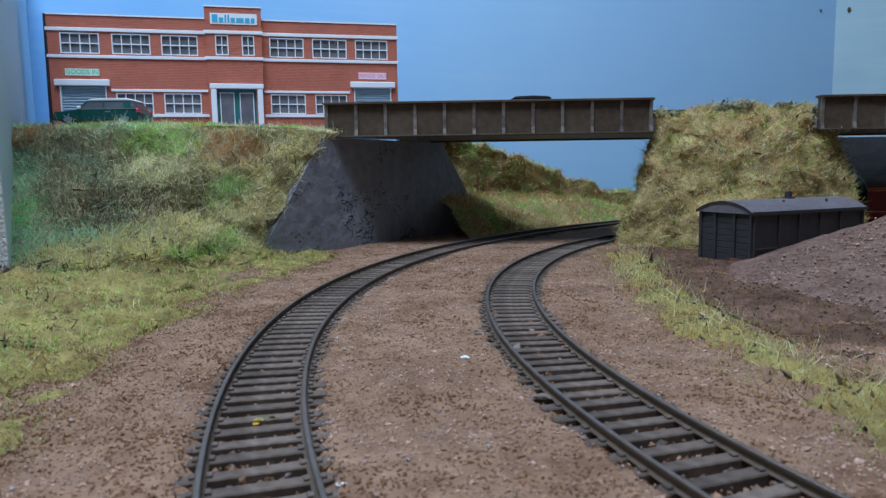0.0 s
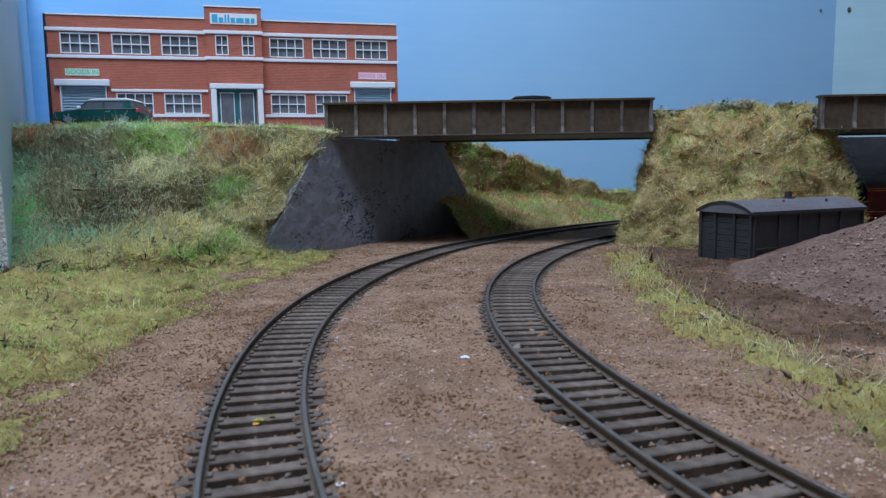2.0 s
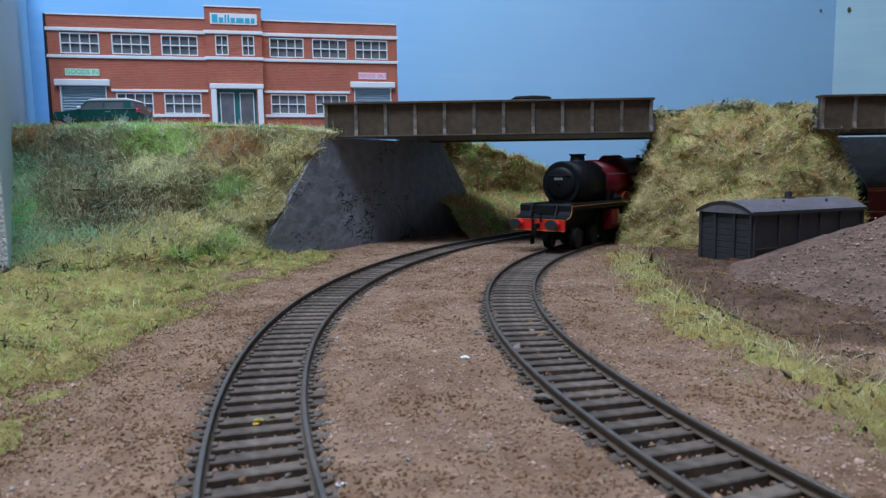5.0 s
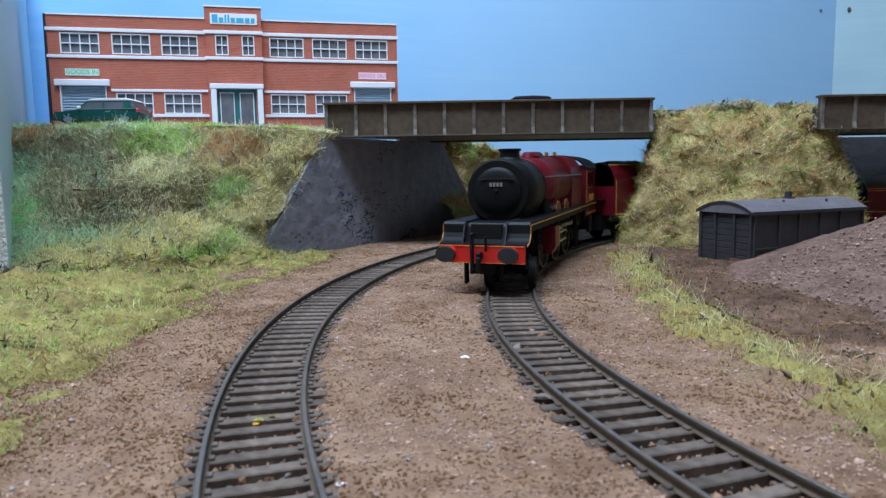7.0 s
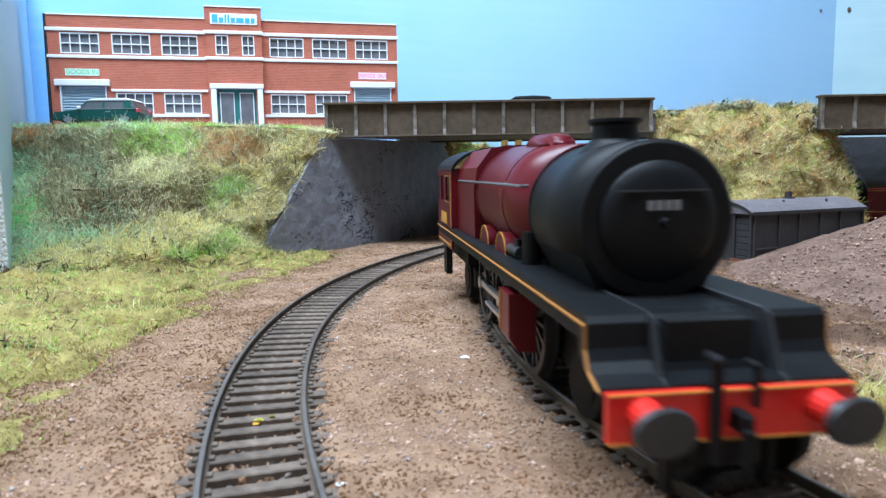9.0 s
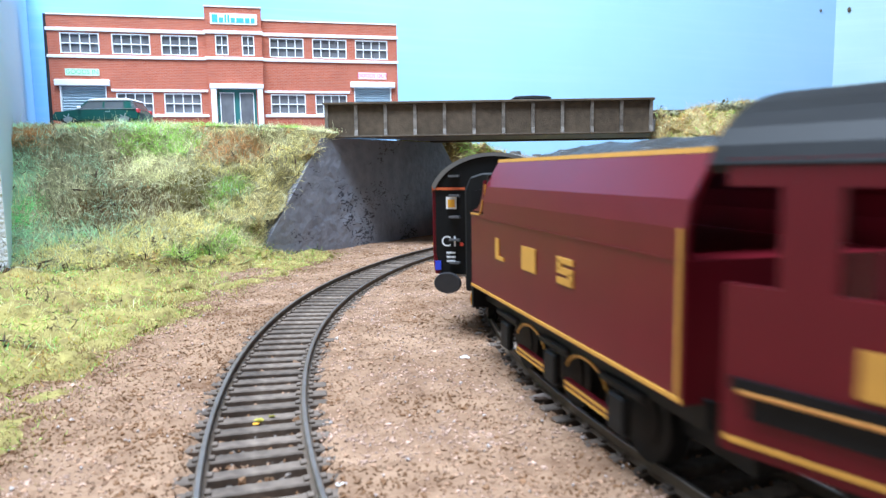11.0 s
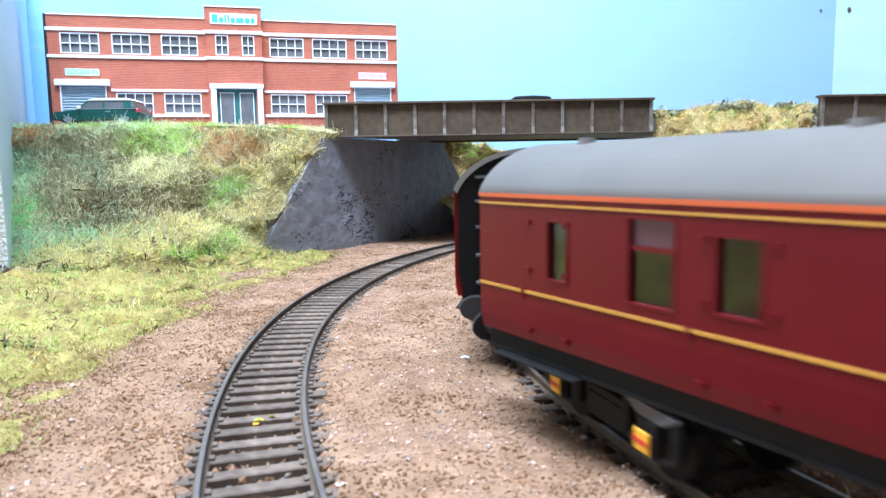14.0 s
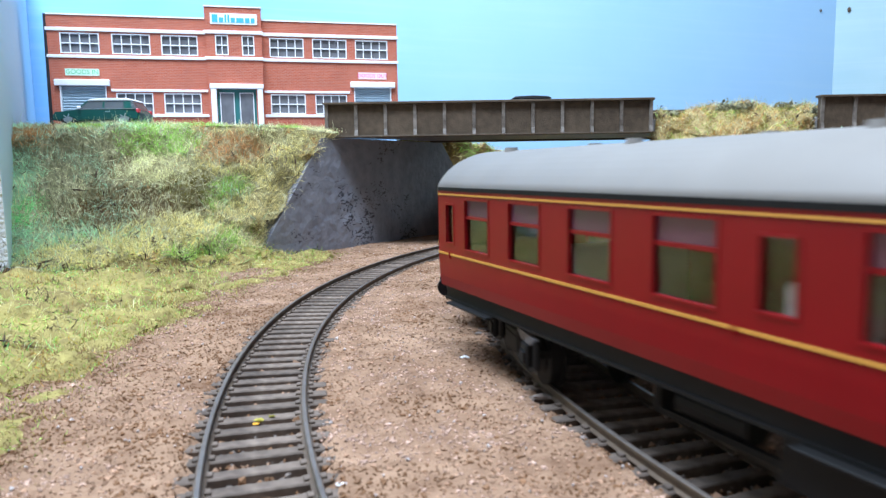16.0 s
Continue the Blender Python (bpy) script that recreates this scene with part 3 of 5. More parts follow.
    for wdt, top in ((3.9, 81.8), (3.0, 79.8), (1.2, 81.8), (1.2, 81.8), (3.0, 79.8), (5.0, 79.8), (3.2, 79.8), (2.6, 79.8)):
        part("name_bar", boxes((x, x + wdt, -4.75, -4.5, 76.5, top)), SIGNBLUE, sg)
        x += wdt + 0.85
    for a, b, c, d, bd, ink, tx in ((9.7, 31.2, 38.9, 43.5, PALEMINT, SIGNGREEN, "GOODS IN"), (209.9, 231.0, 39.2, 44.0, PALEPINK, SIGNPINK, "GOODS OUT")):
        sg = part("sign_board", boxes((a, b, -0.5, 0.0, c, d)), bd, t)
        words("sign_lettering", tx, 4.3 if tx.endswith("IN") else 3.75, stand((a + b) / 2, -0.55, (c + d) / 2), ink, sg, 0.08)
    return t


# ---- vehicles on the road ----
GREENCAR = mat("car_green_paint", (0.008, 0.07, 0.056), 0.3, vary=0.1, scale=80)
DARKCAR = mat("car_dark_paint", (0.03, 0.032, 0.035), 0.3, vary=0.1, scale=80)
CARGLASS = mat("car_glass", (0.09, 0.10, 0.105), 0.1, vary=0.2, scale=60)
TYRE = mat("tyre_rubber", (0.02, 0.02, 0.02), 0.8, vary=0.2, scale=200)
LAMPRED = mat("tail_lamp", (0.5, 0.05, 0.06), 0.25, vary=0.1, scale=100)


def car(x, y, z, rz, paint, roof, label, k=1.0):
    """A small hatchback, nose towards -x in its own space."""
    t = tagged(thing("car", x, y, z, rz), label, "car")
    lower = [(-24, 3), (-24.3, 5.5), (-23, 7.6), (-17, 8.0), (-11.5, 8.6), (20, 8.9), (23.5, 8.2), (24.5, 6.5), (24.3, 3), (20.5, 2.4), (19.8, 4.2), (17, 5.9), (13.5, 5.4), (11.6, 2.4), (-11.4, 2.4), (-12.5, 5.2), (-15.4, 5.9), (-18.8, 4.6), (-19.8, 2.4)]
    bm = bmesh.new()
    prism(bm, [(p, q * k) for p, q in lower], "y", -10.5, 10.5)
    bmesh.ops.bevel(bm, geom=[e for e in bm.edges if abs(e.verts[0].co.y - e.verts[1].co.y) < 0.01], offset=0.9, segments=2, affect="EDGES")
    body = part("body", bm, paint, t, smooth=False)
    cabin = [(-11.5, 8.5), (-4.5, 14.0), (19.5, 14.2), (22.6, 8.7)]
    bm = bmesh.new()
    lo = [bm.verts.new((p, s * (9.6 if q < 12 else 7.9), q * k)) for s in (-1, 1) for p, q in cabin]
    for f in ((0, 1, 2, 3), (7, 6, 5, 4), (0, 4, 5, 1), (1, 5, 6, 2), (2, 6, 7, 3), (3, 7, 4, 0)):
        bm.faces.new([lo[i] for i in f])
    part("cabin_glass", bm, CARGLASS, t, "dark side windows")
    bm = bmesh.new()
    prism(bm, [(-5.4, 13.7 * k), (-3, 14.9 * k), (8, 15.3 * k), (18.5, 14.9 * k), (20.6, 13.7 * k)], "y", -8.7, 8.7)
    bmesh.ops.bevel(bm, geom=bm.edges[:], offset=0.35, segments=1, affect="EDGES")
    part("roof", bm, roof, t)
    for s in (-1, 1):
        for pts in ([(-11.5, 8.5), (-10.4, 8.5), (-4.0, 14.0), (-5.0, 14.0)], [(3.6, 8.7), (4.8, 8.7), (4.6, 14.1), (3.6, 14.1)], [(15.6, 8.7), (20.5, 8.7), (18.6, 14.1), (15.2, 14.1)]):
            bm = bmesh.new()
            v = [bm.verts.new((p, s * ((9.75 if q < 12 else 8.05) - o), q * k)) for o in (0, 0.5) for p, q in pts]
            for f in ((0, 1, 2, 3), (7, 6, 5, 4), (0, 4, 5, 1), (1, 5, 6, 2), (2, 6, 7, 3), (3, 7, 4, 0)):
                bm.faces.new([v[i] for i in f])
            part("pillar", bm, paint, t)
        part("waist_trim", boxes((-11, 22, s * 10.0 - 0.25, s * 10.0 + 0.25, 8.8 * k, 9.2 * k)), STEEL, t)
        part("door_handle", boxes((5.6, 8.2, s * 10.6 - 0.15, s * 10.6 + 0.15, 7.2, 7.7)), STEEL, t)
        part("mirror", boxes((-9.6, -7.8, *sorted((s * 10.0, s * 12.0)), 9.0, 10.6), bevel=0.3), roof, t)
        part("tail_lamp", boxes((22.6, 24.4, *sorted((s * 7.5, s * 10.2)), 6.6, 9.0), bevel=0.3), LAMPRED, t)
        for wx in (-15.6, 16.0):
            bm = bmesh.new()
            cyl(bm, (wx, s * 9.0 - 1.3, 4.1), "y", 4.1, 4.1, 2.6, 24)
            w = part("wheel", bm, TYRE, t)
            bm = bmesh.new()
            cyl(bm, (wx, s * 10.35 - 0.1, 4.1), "y", 2.6, 2.6, 0.2, 20)
            for i in range(5):
                a = i * math.tau / 5
                bmesh.ops.create_cube(bm, size=1.0, matrix=Matrix.Translation((wx + 1.3 * math.cos(a), s * 10.5, 4.1 + 1.3 * math.sin(a))) @ Matrix.Rotation(-a, 4, "Y") @ Matrix.Diagonal((2.6, 0.3, 0.55, 1)))
            part("rim", bm, STEEL, w)
    return t


def goods_van():
    t = tagged(thing("goods_van", 144, 313.5, -3.4, 22.5), "grounded dark grey goods van body with rusty corners", "van body")
    L, W, Hh = 74.0, 33.0, 27.6
    part("body", boxes((0, L, 0, W, 0, Hh), bevel=0.3), VANBODY, t)
    for x in (0.7, 16.5, 29.5, 43.5, 57.5, L - 0.7):
        part("side_rib", boxes((x - 0.7, x + 0.7, -0.9, 0.0, 0.2, Hh - 0.3), bevel=0.2), VANBODY, t)
    part("waist_rail", boxes((0, L, -0.7, 0.0, 9.2, 10.4), bevel=0.15), VANBODY, t)
    part("sole_rail", boxes((0, L, -0.7, 0.0, 0.0, 1.4), bevel=0.15), VANBODY, t)
    for i in range(9):
        part("end_plank", boxes((-0.25, 0.0, 0.6, W - 0.6, 0.5 + i * 3.0, 3.2 + i * 3.0), bevel=0.1), VANBODY, t)
    for y in (0.8, 10.5, 22.5, W - 0.8):
        part("end_rib", boxes((-1.3, -0.2, y - 0.8, y + 0.8, 0, Hh), bevel=0.2), VANBODY, t)
    part("rusty_corner", boxes((-1.45, 6.0, -1.0, -0.72, -0.4, 4.2), (-1.5, -1.32, -0.8, 12, -0.4, 5.0), bevel=0.05), RUST, t, "rust brown lower corner plate")
    arc = [(W / 2 + (W / 2 + 1.2) * math.sin(a) / math.sin(0.62), Hh - 0.4 + 5.0 * (math.cos(a) - math.cos(0.62)) / (1 - math.cos(0.62))) for a in np.linspace(-0.62, 0.62, 13)]
    bm = bmesh.new()
    prism(bm, arc + [(W + 1.2, Hh - 1.2), (-1.2, Hh - 1.2)], "x", -1.8, L + 1.6)
    roof = part("roof", bm, VANROOF, t, "dusty grey arched roof")
    bm = bmesh.new()
    pr = arc + [(q[0], q[1] - 1.2) for q in arc[::-1]]
    prism(bm, pr, "x", -2.2, -1.8)
    part("roof_edge", bm, VANBODY, t)
    part("gutter", boxes((-1.8, L + 1.6, -1.7, -1.2, Hh - 1.6, Hh - 0.1)), VANBODY, t)
    bm = bmesh.new()
    cyl(bm, (41, W / 2, Hh + 4.2), "z", 1.6, 1.6, 3.8, 16)
    cyl(bm, (41, W / 2, Hh + 4.2), "z", 3.0, 3.0, 0.8, 16)
    part("stove_pipe", bm, VANBODY, t)
    for x, y in ((28, 8), (55, 6), (64, 20)):
        part("roof_bolt", boxes((x - 0.4, x + 0.4, y - 0.4, y + 0.4, Hh + 3.0, Hh + 4.3)), VANBODY, t)
    return t


factory()
car(-196.5, 402, 74.3, 2.0, GREENCAR, WHITE, "dark green small hatchback with a white roof")
car(50, 447, 74.9, 4.0, DARKCAR, DARKCAR, "dark car crossing the girder bridge", 1.12)
goods_van()


def heap():
    nu, nv = 110, 44
    vs, fs = [], []
    for i in range(nv):
        for j in range(nu):
            a = j * math.tau / nu
            r = 132.0 * (1 - i / (nv - 1))
            x, y = 242 + r * math.cos(a), 262 + r * (1.05 if math.sin(a) > 0 else 1.3) * math.sin(a)
            z = -4 + 50.0 * (1 - r / 132.0) ** 1.15
            v = Vector((x, y, z))
            w = 1.6 * noise.noise(v / 14) + 0.9 * noise.noise(v / 4)
            vs.append((x + w, y + w, z + w * 0.8))
    for i in range(nv - 1):
        for j in range(nu):
            fs.append((i * nu + j, i * nu + (j + 1) % nu, (i + 1) * nu + (j + 1) % nu, (i + 1) * nu + j))
    return tagged(raw("ballast_heap", vs, fs, HEAP, smooth=True), "conical heap of pinkish grey grit beside the van", "heap", kind="structure"), vs


HEAPOB, HEAPV = heap()
VERGE_IN = [(88, 372, -2.3), (78, 310, -2.3), (68, 242, -2.3), (65, 190, -2.3), (67, 156, -2.3), (69, 130, -2.3), (70, 100, -2.3), (72, 60, -2.3)]
VERGE_MID = [(99, 376, -1.2), (88, 306, -0.8), (80, 246, -0.6), (79, 200, -0.8), (81, 172, -1.0), (83, 150, -1.2), (86, 120, -1.4), (92, 60, -1.4)]
VERGE_OUT = [(118, 382, -1.6), (101, 306, -2.2), (92, 246, -2.4), (93, 208, -2.4), (95, 182, -2.4), (99, 164, -2.4), (112, 148, -2.4), (135, 60, -2.4)]
verge, VERGEG = loft("verge", [VERGE_IN, VERGE_MID, VERGE_OUT], 70, 16, 1.6, TURFSOIL, 10.0)
tagged(verge, "strip of dry grass beside the track", "grass verge", kind="structure")
DIRT_IN = [(112, 400, -1.2), (106, 350, -1.2), (98, 302, -1.2), (90, 240, -1.2), (91, 205, -1.2), (93, 180, -1.3), (98, 162, -1.9), (110, 146, -4.2)]
DIRT_OUT = [(230, 380, 1.2), (200, 350, 1.4), (190, 310, 1.2), (190, 260, 1.2), (190, 220, 1.2), (190, 190, 1.2), (190, 160, 0.4), (190, 120, -4.2)]
dirt, DIRTG = loft("dirt", [DIRT_IN, DIRT_OUT], 70, 30, 1.5, DIRT, 9.0)
tagged(dirt, "dark brown crumbly dirt round the van and heap", "dirt", kind="structure")


# ---- grass, scatter and grit ----
RNG = np.random.default_rng(5)


BROWNGREY = fibre("grey_brown_growth", (0.29, 0.275, 0.17), 0.5)
UMBER = fibre("umber_growth", (0.19, 0.125, 0.05), 0.5)
LOAM = fibre("brown_fibre", (0.24, 0.155, 0.08), 0.4)


def on_grid(G, n, lo=0.0, hi=1.0):
    """n random points of a bank's grid with their normals."""
    nv, nu, _ = G.shape
    i = RNG.uniform(lo * (nv - 1), hi * (nv - 1) - 1e-3, n)
    j = RNG.uniform(0, nu - 1 - 1e-3, n)
    a, b = i.astype(int), j.astype(int)
    u, v = (i - a)[:, None], (j - b)[:, None]
    p00, p01, p10, p11 = G[a, b], G[a, b + 1], G[a + 1, b], G[a + 1, b + 1]
    P = (p00 * (1 - v) + p01 * v) * (1 - u) + (p10 * (1 - v) + p11 * v) * u
    nrm = np.cross(p01 - p00, p10 - p00)
    nrm /= np.linalg.norm(nrm, axis=1)[:, None] + 1e-9
    area = np.linalg.norm(np.cross(p01 - p00, p10 - p00), axis=1)
    keep = RNG.uniform(0, 1, n) < area / np.quantile(area, 0.9)
    nrm[nrm[:, 2] < 0] *= -1
    return P[keep], nrm[keep]


def blades(name, P, nrm, length, width, material, lean, label):
    n = len(P)
    if n == 0:
        return
    d = nrm * 0.6 + np.array([0, 0, 0.55]) + RNG.normal(0, lean, (n, 3))
    d /= np.linalg.norm(d, axis=1)[:, None]
    ln = length * RNG.uniform(0.5, 1.25, n)[:, None]
    side = np.cross(d, RNG.normal(0, 1, (n, 3)))
    side /= np.linalg.norm(side, axis=1)[:, None] + 1e-9
    side *= width * RNG.uniform(0.6, 1.2, n)[:, None]
    bend = RNG.normal(0, 0.28, (n, 3)) * ln
    bend[:, 2] -= 0.15 * ln[:, 0]
    base = P - nrm * 0.4
    mid = base + d * ln * 0.55
    tip = base + d * ln + bend
    V = np.stack([base - side, base + side, mid + side * 0.8, mid - side * 0.8, tip], 1).reshape(-1, 3) * MM
    k = np.arange(n)[:, None] * 5
    quads = (k + np.array([0, 1, 2, 3])).tolist()
    tris = (k + np.array([3, 2, 4])).tolist()
    me = bpy.data.meshes.new(name)
    me.from_pydata(V.tolist(), [], quads + tris)
    me.materials.append(material)
    return tagged(new(name, me), label, "grass", kind="stuff")


def field(P, wave, seed):
    return np.array([noise.noise(Vector((p[0] / wave + seed, p[1] / wave, p[2] / wave))) for p in P])


def turf(G, n, length, width, label, greens, lo=0.0, hi=1.0, lean=0.35, jitter=0.6, tilt=0.0, spots=(), wave=38.0):
    """Static grass in patches of colour over a bank; spots are clumps of one growth (x, z, half width, half height, kind)."""
    P, nr = on_grid(G, n, lo, hi)
    P = P + RNG.normal(0, jitter, P.shape) * [1, 1, 0]
    seen = P[:, 0] > -232
    P, nr = P[seen], nr[seen]
    rag = 0.5 * field(P, 13.0, 9.0)
    f = field(P, wave, 3.0) + rag + RNG.normal(0, 0.12, len(P)) + tilt * P[:, 0]
    cuts = np.quantile(f, np.cumsum([g[1] for g in greens]) / sum(g[1] for g in greens))
    k = np.searchsorted(cuts, f).clip(0, len(greens) - 1)
    kinds = [g[0] for g in greens]
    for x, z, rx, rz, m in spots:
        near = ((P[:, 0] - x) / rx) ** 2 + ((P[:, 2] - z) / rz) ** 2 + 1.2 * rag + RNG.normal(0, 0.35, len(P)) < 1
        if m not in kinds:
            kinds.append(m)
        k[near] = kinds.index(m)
    for i, m in enumerate(kinds):
        s = k == i
        blades("static_grass", P[s], nr[s], length, width, m, lean, label)


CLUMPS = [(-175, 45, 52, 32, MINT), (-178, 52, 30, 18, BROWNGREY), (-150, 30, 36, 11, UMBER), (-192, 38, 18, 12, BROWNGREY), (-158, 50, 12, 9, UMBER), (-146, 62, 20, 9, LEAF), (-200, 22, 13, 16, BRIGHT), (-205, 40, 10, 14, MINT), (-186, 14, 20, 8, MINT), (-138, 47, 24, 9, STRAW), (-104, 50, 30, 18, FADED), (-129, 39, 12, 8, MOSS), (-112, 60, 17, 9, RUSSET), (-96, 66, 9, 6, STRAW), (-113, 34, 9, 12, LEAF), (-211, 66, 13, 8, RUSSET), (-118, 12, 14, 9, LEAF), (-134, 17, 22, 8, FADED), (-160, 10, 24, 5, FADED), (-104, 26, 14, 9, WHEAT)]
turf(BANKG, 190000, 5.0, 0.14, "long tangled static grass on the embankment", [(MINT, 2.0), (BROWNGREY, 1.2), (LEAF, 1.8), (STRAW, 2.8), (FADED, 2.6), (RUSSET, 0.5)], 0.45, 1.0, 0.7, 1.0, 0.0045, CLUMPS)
turf(BANKG, 30000, 9.0, 0.10, "long pale stray blades on the embankment", [(MINT, 1.0), (STRAW, 2.6)], 0.5, 1.0, 0.8, 1.0, 0.004)
turf(BANKG, 130000, 1.9, 0.10, "short yellow green turf at the foot of the bank", [(LOAM, 1.4), (OCHRE, 1.0), (MOSS, 1.2), (LEAF, 2.6), (OLIVE, 2.0), (FADED, 0.8), (LEAF, 1.4), (PALEOLIVE, 1.4), (FADED, 1.4)], 0.0, 0.56, 0.7, 4.0, wave=14.0)
turf(BANKG, 12000, 4.5, 0.085, "bright stray fibres over the foot of the bank", [(LEAF, 1.4), (STRAW, 1.6), (BRIGHT, 0.5), (FADED, 1.0)], 0.06, 0.55, 0.9, 3.0, wave=20.0)
turf(BANKG, 40000, 1.0, 0.09, "thin turf fading out over the ballast", [(LOAM, 3.0), (MOSS, 2.0), (PALEOLIVE, 1.5)], 0.0, 0.1, 0.7, 8.0, wave=17.0)
turf(LIPG, 16000, 2.6, 0.11, "ragged grass along the lip of the bank", [(MINT, 1), (PALEOLIVE, 1.5), (STRAW, 2.4), (LEAF, 2)], 0.0, 1.0, 0.6, 2.0, 0.003)
turf(HILLG, 120000, 4.6, 0.13, "dry static grass on the mound", [(UMBER, 1.0), (OLIVE, 2.0), (LEAF, 1.2), (WHEAT, 1.6), (OCHRE, 2.6), (FADED, 1.0), (RUSSET, 2.2), (STRAW, 1.4), (OLIVE, 1.0), (MOSS, 0.6)], 0.0, 1.0, 0.75, 1.0, wave=12.0)
turf(HILLG, 16000, 7.0, 0.11, "long stray blades on the mound", [(LEAF, 1.0), (WHEAT, 2.4), (STRAW, 2.4)], 0.0, 1.0, 0.8, wave=20.0)
turf(DIRTG, 16000, 1.6, 0.10, "brown scrub over the dirt", [(LOAM, 3.0), (OCHRE, 1.0), (MOSS, 0.8)], 0.0, 1.0, 0.7, 2.0, wave=17.0)
turf(BANK2G, 70000, 5.5, 0.20, "brown and green growth on the far bank", [(LEAF, 2.2), (OLIVE, 1.0), (FADED, 2.6), (OCHRE, 2.2), (RUSSET, 1.2), (WHEAT, 1.0), (LEAF, 1.0)], 0.0, 1.0, 0.8, 1.5, wave=26.0)
turf(VERGEG, 26000, 3.2, 0.075, "dry grass strip beside the track", [(LOAM, 1.4), (OCHRE, 1.6), (OLIVE, 1.6), (PALEOLIVE, 2.0), (WHEAT, 1.4), (MOSS, 0.8), (LEAF, 0.9), (FADED, 0.8)], 0.0, 1.0, 0.8, 6.0, wave=24.0)
turf(VERGEG, 1500, 8.0, 0.09, "long bleached blades in the verge", [(WHEAT, 2.0), (STRAW, 2.0)], 0.2, 0.9, 0.8, 3.0)


def crumbs(name, P, size, material, label, category, long=1.0, kind="stuff", flat=1.0):
    """Small uneven grains, each turned its own way."""
    n = len(P)
    base = np.array([(1, 0, 0), (-1, 0, 0), (0, 1, 0), (0, -1, 0), (0, 0, 1), (0, 0, -1)], float)
    tri = np.array([(0, 2, 4), (2, 1, 4), (1, 3, 4), (3, 0, 4), (2, 0, 5), (1, 2, 5), (3, 1, 5), (0, 3, 5)])
    q = RNG.normal(0, 1, (n, 4))
    q /= np.linalg.norm(q, axis=1)[:, None]
    w, x, y, z = q.T
    R = np.stack([1 - 2 * (y * y + z * z), 2 * (x * y - z * w), 2 * (x * z + y * w), 2 * (x * y + z * w), 1 - 2 * (x * x + z * z), 2 * (y * z - x * w), 2 * (x * z - y * w), 2 * (y * z + x * w), 1 - 2 * (x * x + y * y)], 1).reshape(n, 3, 3)
    sc = size * RNG.lognormal(0, 0.4, (n, 1, 1)) * RNG.uniform(0.6, 1.3, (n, 6, 1))
    V = base[None] * sc
    V[:, :, 0] *= long
    V = np.einsum("nij,nkj->nki", R, V) * [1, 1, flat] + P[:, None, :]
    F = (np.arange(n)[:, None, None] * 6 + tri[None]).reshape(-1, 3)
    me = bpy.data.meshes.new(name)
    me.from_pydata((V.reshape(-1, 3) * MM).tolist(), [], F.tolist())
    me.materials.append(material)
    return tagged(new(name, me), label, category, kind=kind)


n = 110000
y = 45 + 400 * RNG.uniform(0, 1, n) ** 1.5
x = -100 + RNG.uniform(0, 1, n) * 240
keep = (off_track(x, y) > 10.6) & (abs(x) < 0.72 * y + 25)
x, y = x[keep], y[keep]
z = np.array(bed(x, y))
P = np.stack([x, y, z + 0.1], 1)
brown = field(P, 18.0, 1.0) + 0.6 * field(P, 5.0, 4.0) + RNG.normal(0, 0.2, len(P)) + 0.3 * np.clip((-P[:, 0] - 38) / 18, 0, 1) * (P[:, 1] < 260)
PALEGRIT = mat("pale_grit", (0.44, 0.38, 0.35), 0.9, vary=0.2, island=0.4, scale=200)
PINKGRIT = mat("pink_grit", (0.40, 0.268, 0.2), 0.95, spec=0.1, vary=0.2, island=0.42, scale=200)
GREYGRIT = mat("grey_grit", (0.17, 0.14, 0.12), 0.95, spec=0.1, vary=0.25, island=0.35, scale=200)
BROWNGRIT = mat("brown_grit", (0.185, 0.10, 0.052), 0.95, spec=0.1, vary=0.25, island=0.25, scale=200)
crumbs("ballast_grain", P[brown < -0.15], 0.26, PINKGRIT, "fine pale pink ballast grains", "ballast", flat=0.6)
crumbs("ballast_grain", P[(brown >= -0.15) & (brown < 0.3)], 0.26, STONES, "fine pinkish ballast grains", "ballast", flat=0.6)
crumbs("ballast_grain", P[brown >= 0.3], 0.27, BROWNGRIT, "fine brown ballast grains", "ballast", flat=0.6)
pk = RNG.uniform(0, 1, len(P)) < 0.018
crumbs("ballast_chip", P[pk] + [0, 0, 0.2], 0.22, PALEGRIT, "pale chips lying on the ballast", "ballast")
# scraps dropped on the track and the ballast
SCRAPS = [(-36, 126, -1.8, 0.70, OLIVE, "small dry leaf scrap lying between the rails"), (-34, 128, -1.8, 0.50, MOSS, "small green leaf scrap lying between the rails"), (-36, 124, -1.8, 0.45, YELLOWBOX, "tiny yellow scrap lying on a sleeper"), (5, 167, -1.6, 0.90, WHITE, "white plaster crumb lying on the ballast"), (-16, 98, -1.6, 0.60, WHITE, "white plaster crumb beside the sleeper ends"), (20, 136, -1.5, 1.30, GREYGRIT, "clod of grey grit beside the rail"), (10, 192, -1.6, 1.00, GREYGRIT, "clod of grey grit beside the rail"), (-70, 328, -1.6, 1.60, BROWNGRIT, "brown clod on the edge of the ballast")]
for x, y, z, k, m, label in SCRAPS:
    bm = bmesh.new()
    bmesh.ops.create_icosphere(bm, subdivisions=1, radius=k)
    for v in bm.verts:
        v.co = Vector((v.co.x * 1.7, v.co.y * 0.9, v.co.z * 0.45)) + Vector((x, y, z)) + noise.noise_vector(v.co * 1.3) * 0.4 * k
    tagged(part("scrap", bm, m), label, "scrap", "scraps on the ballast")
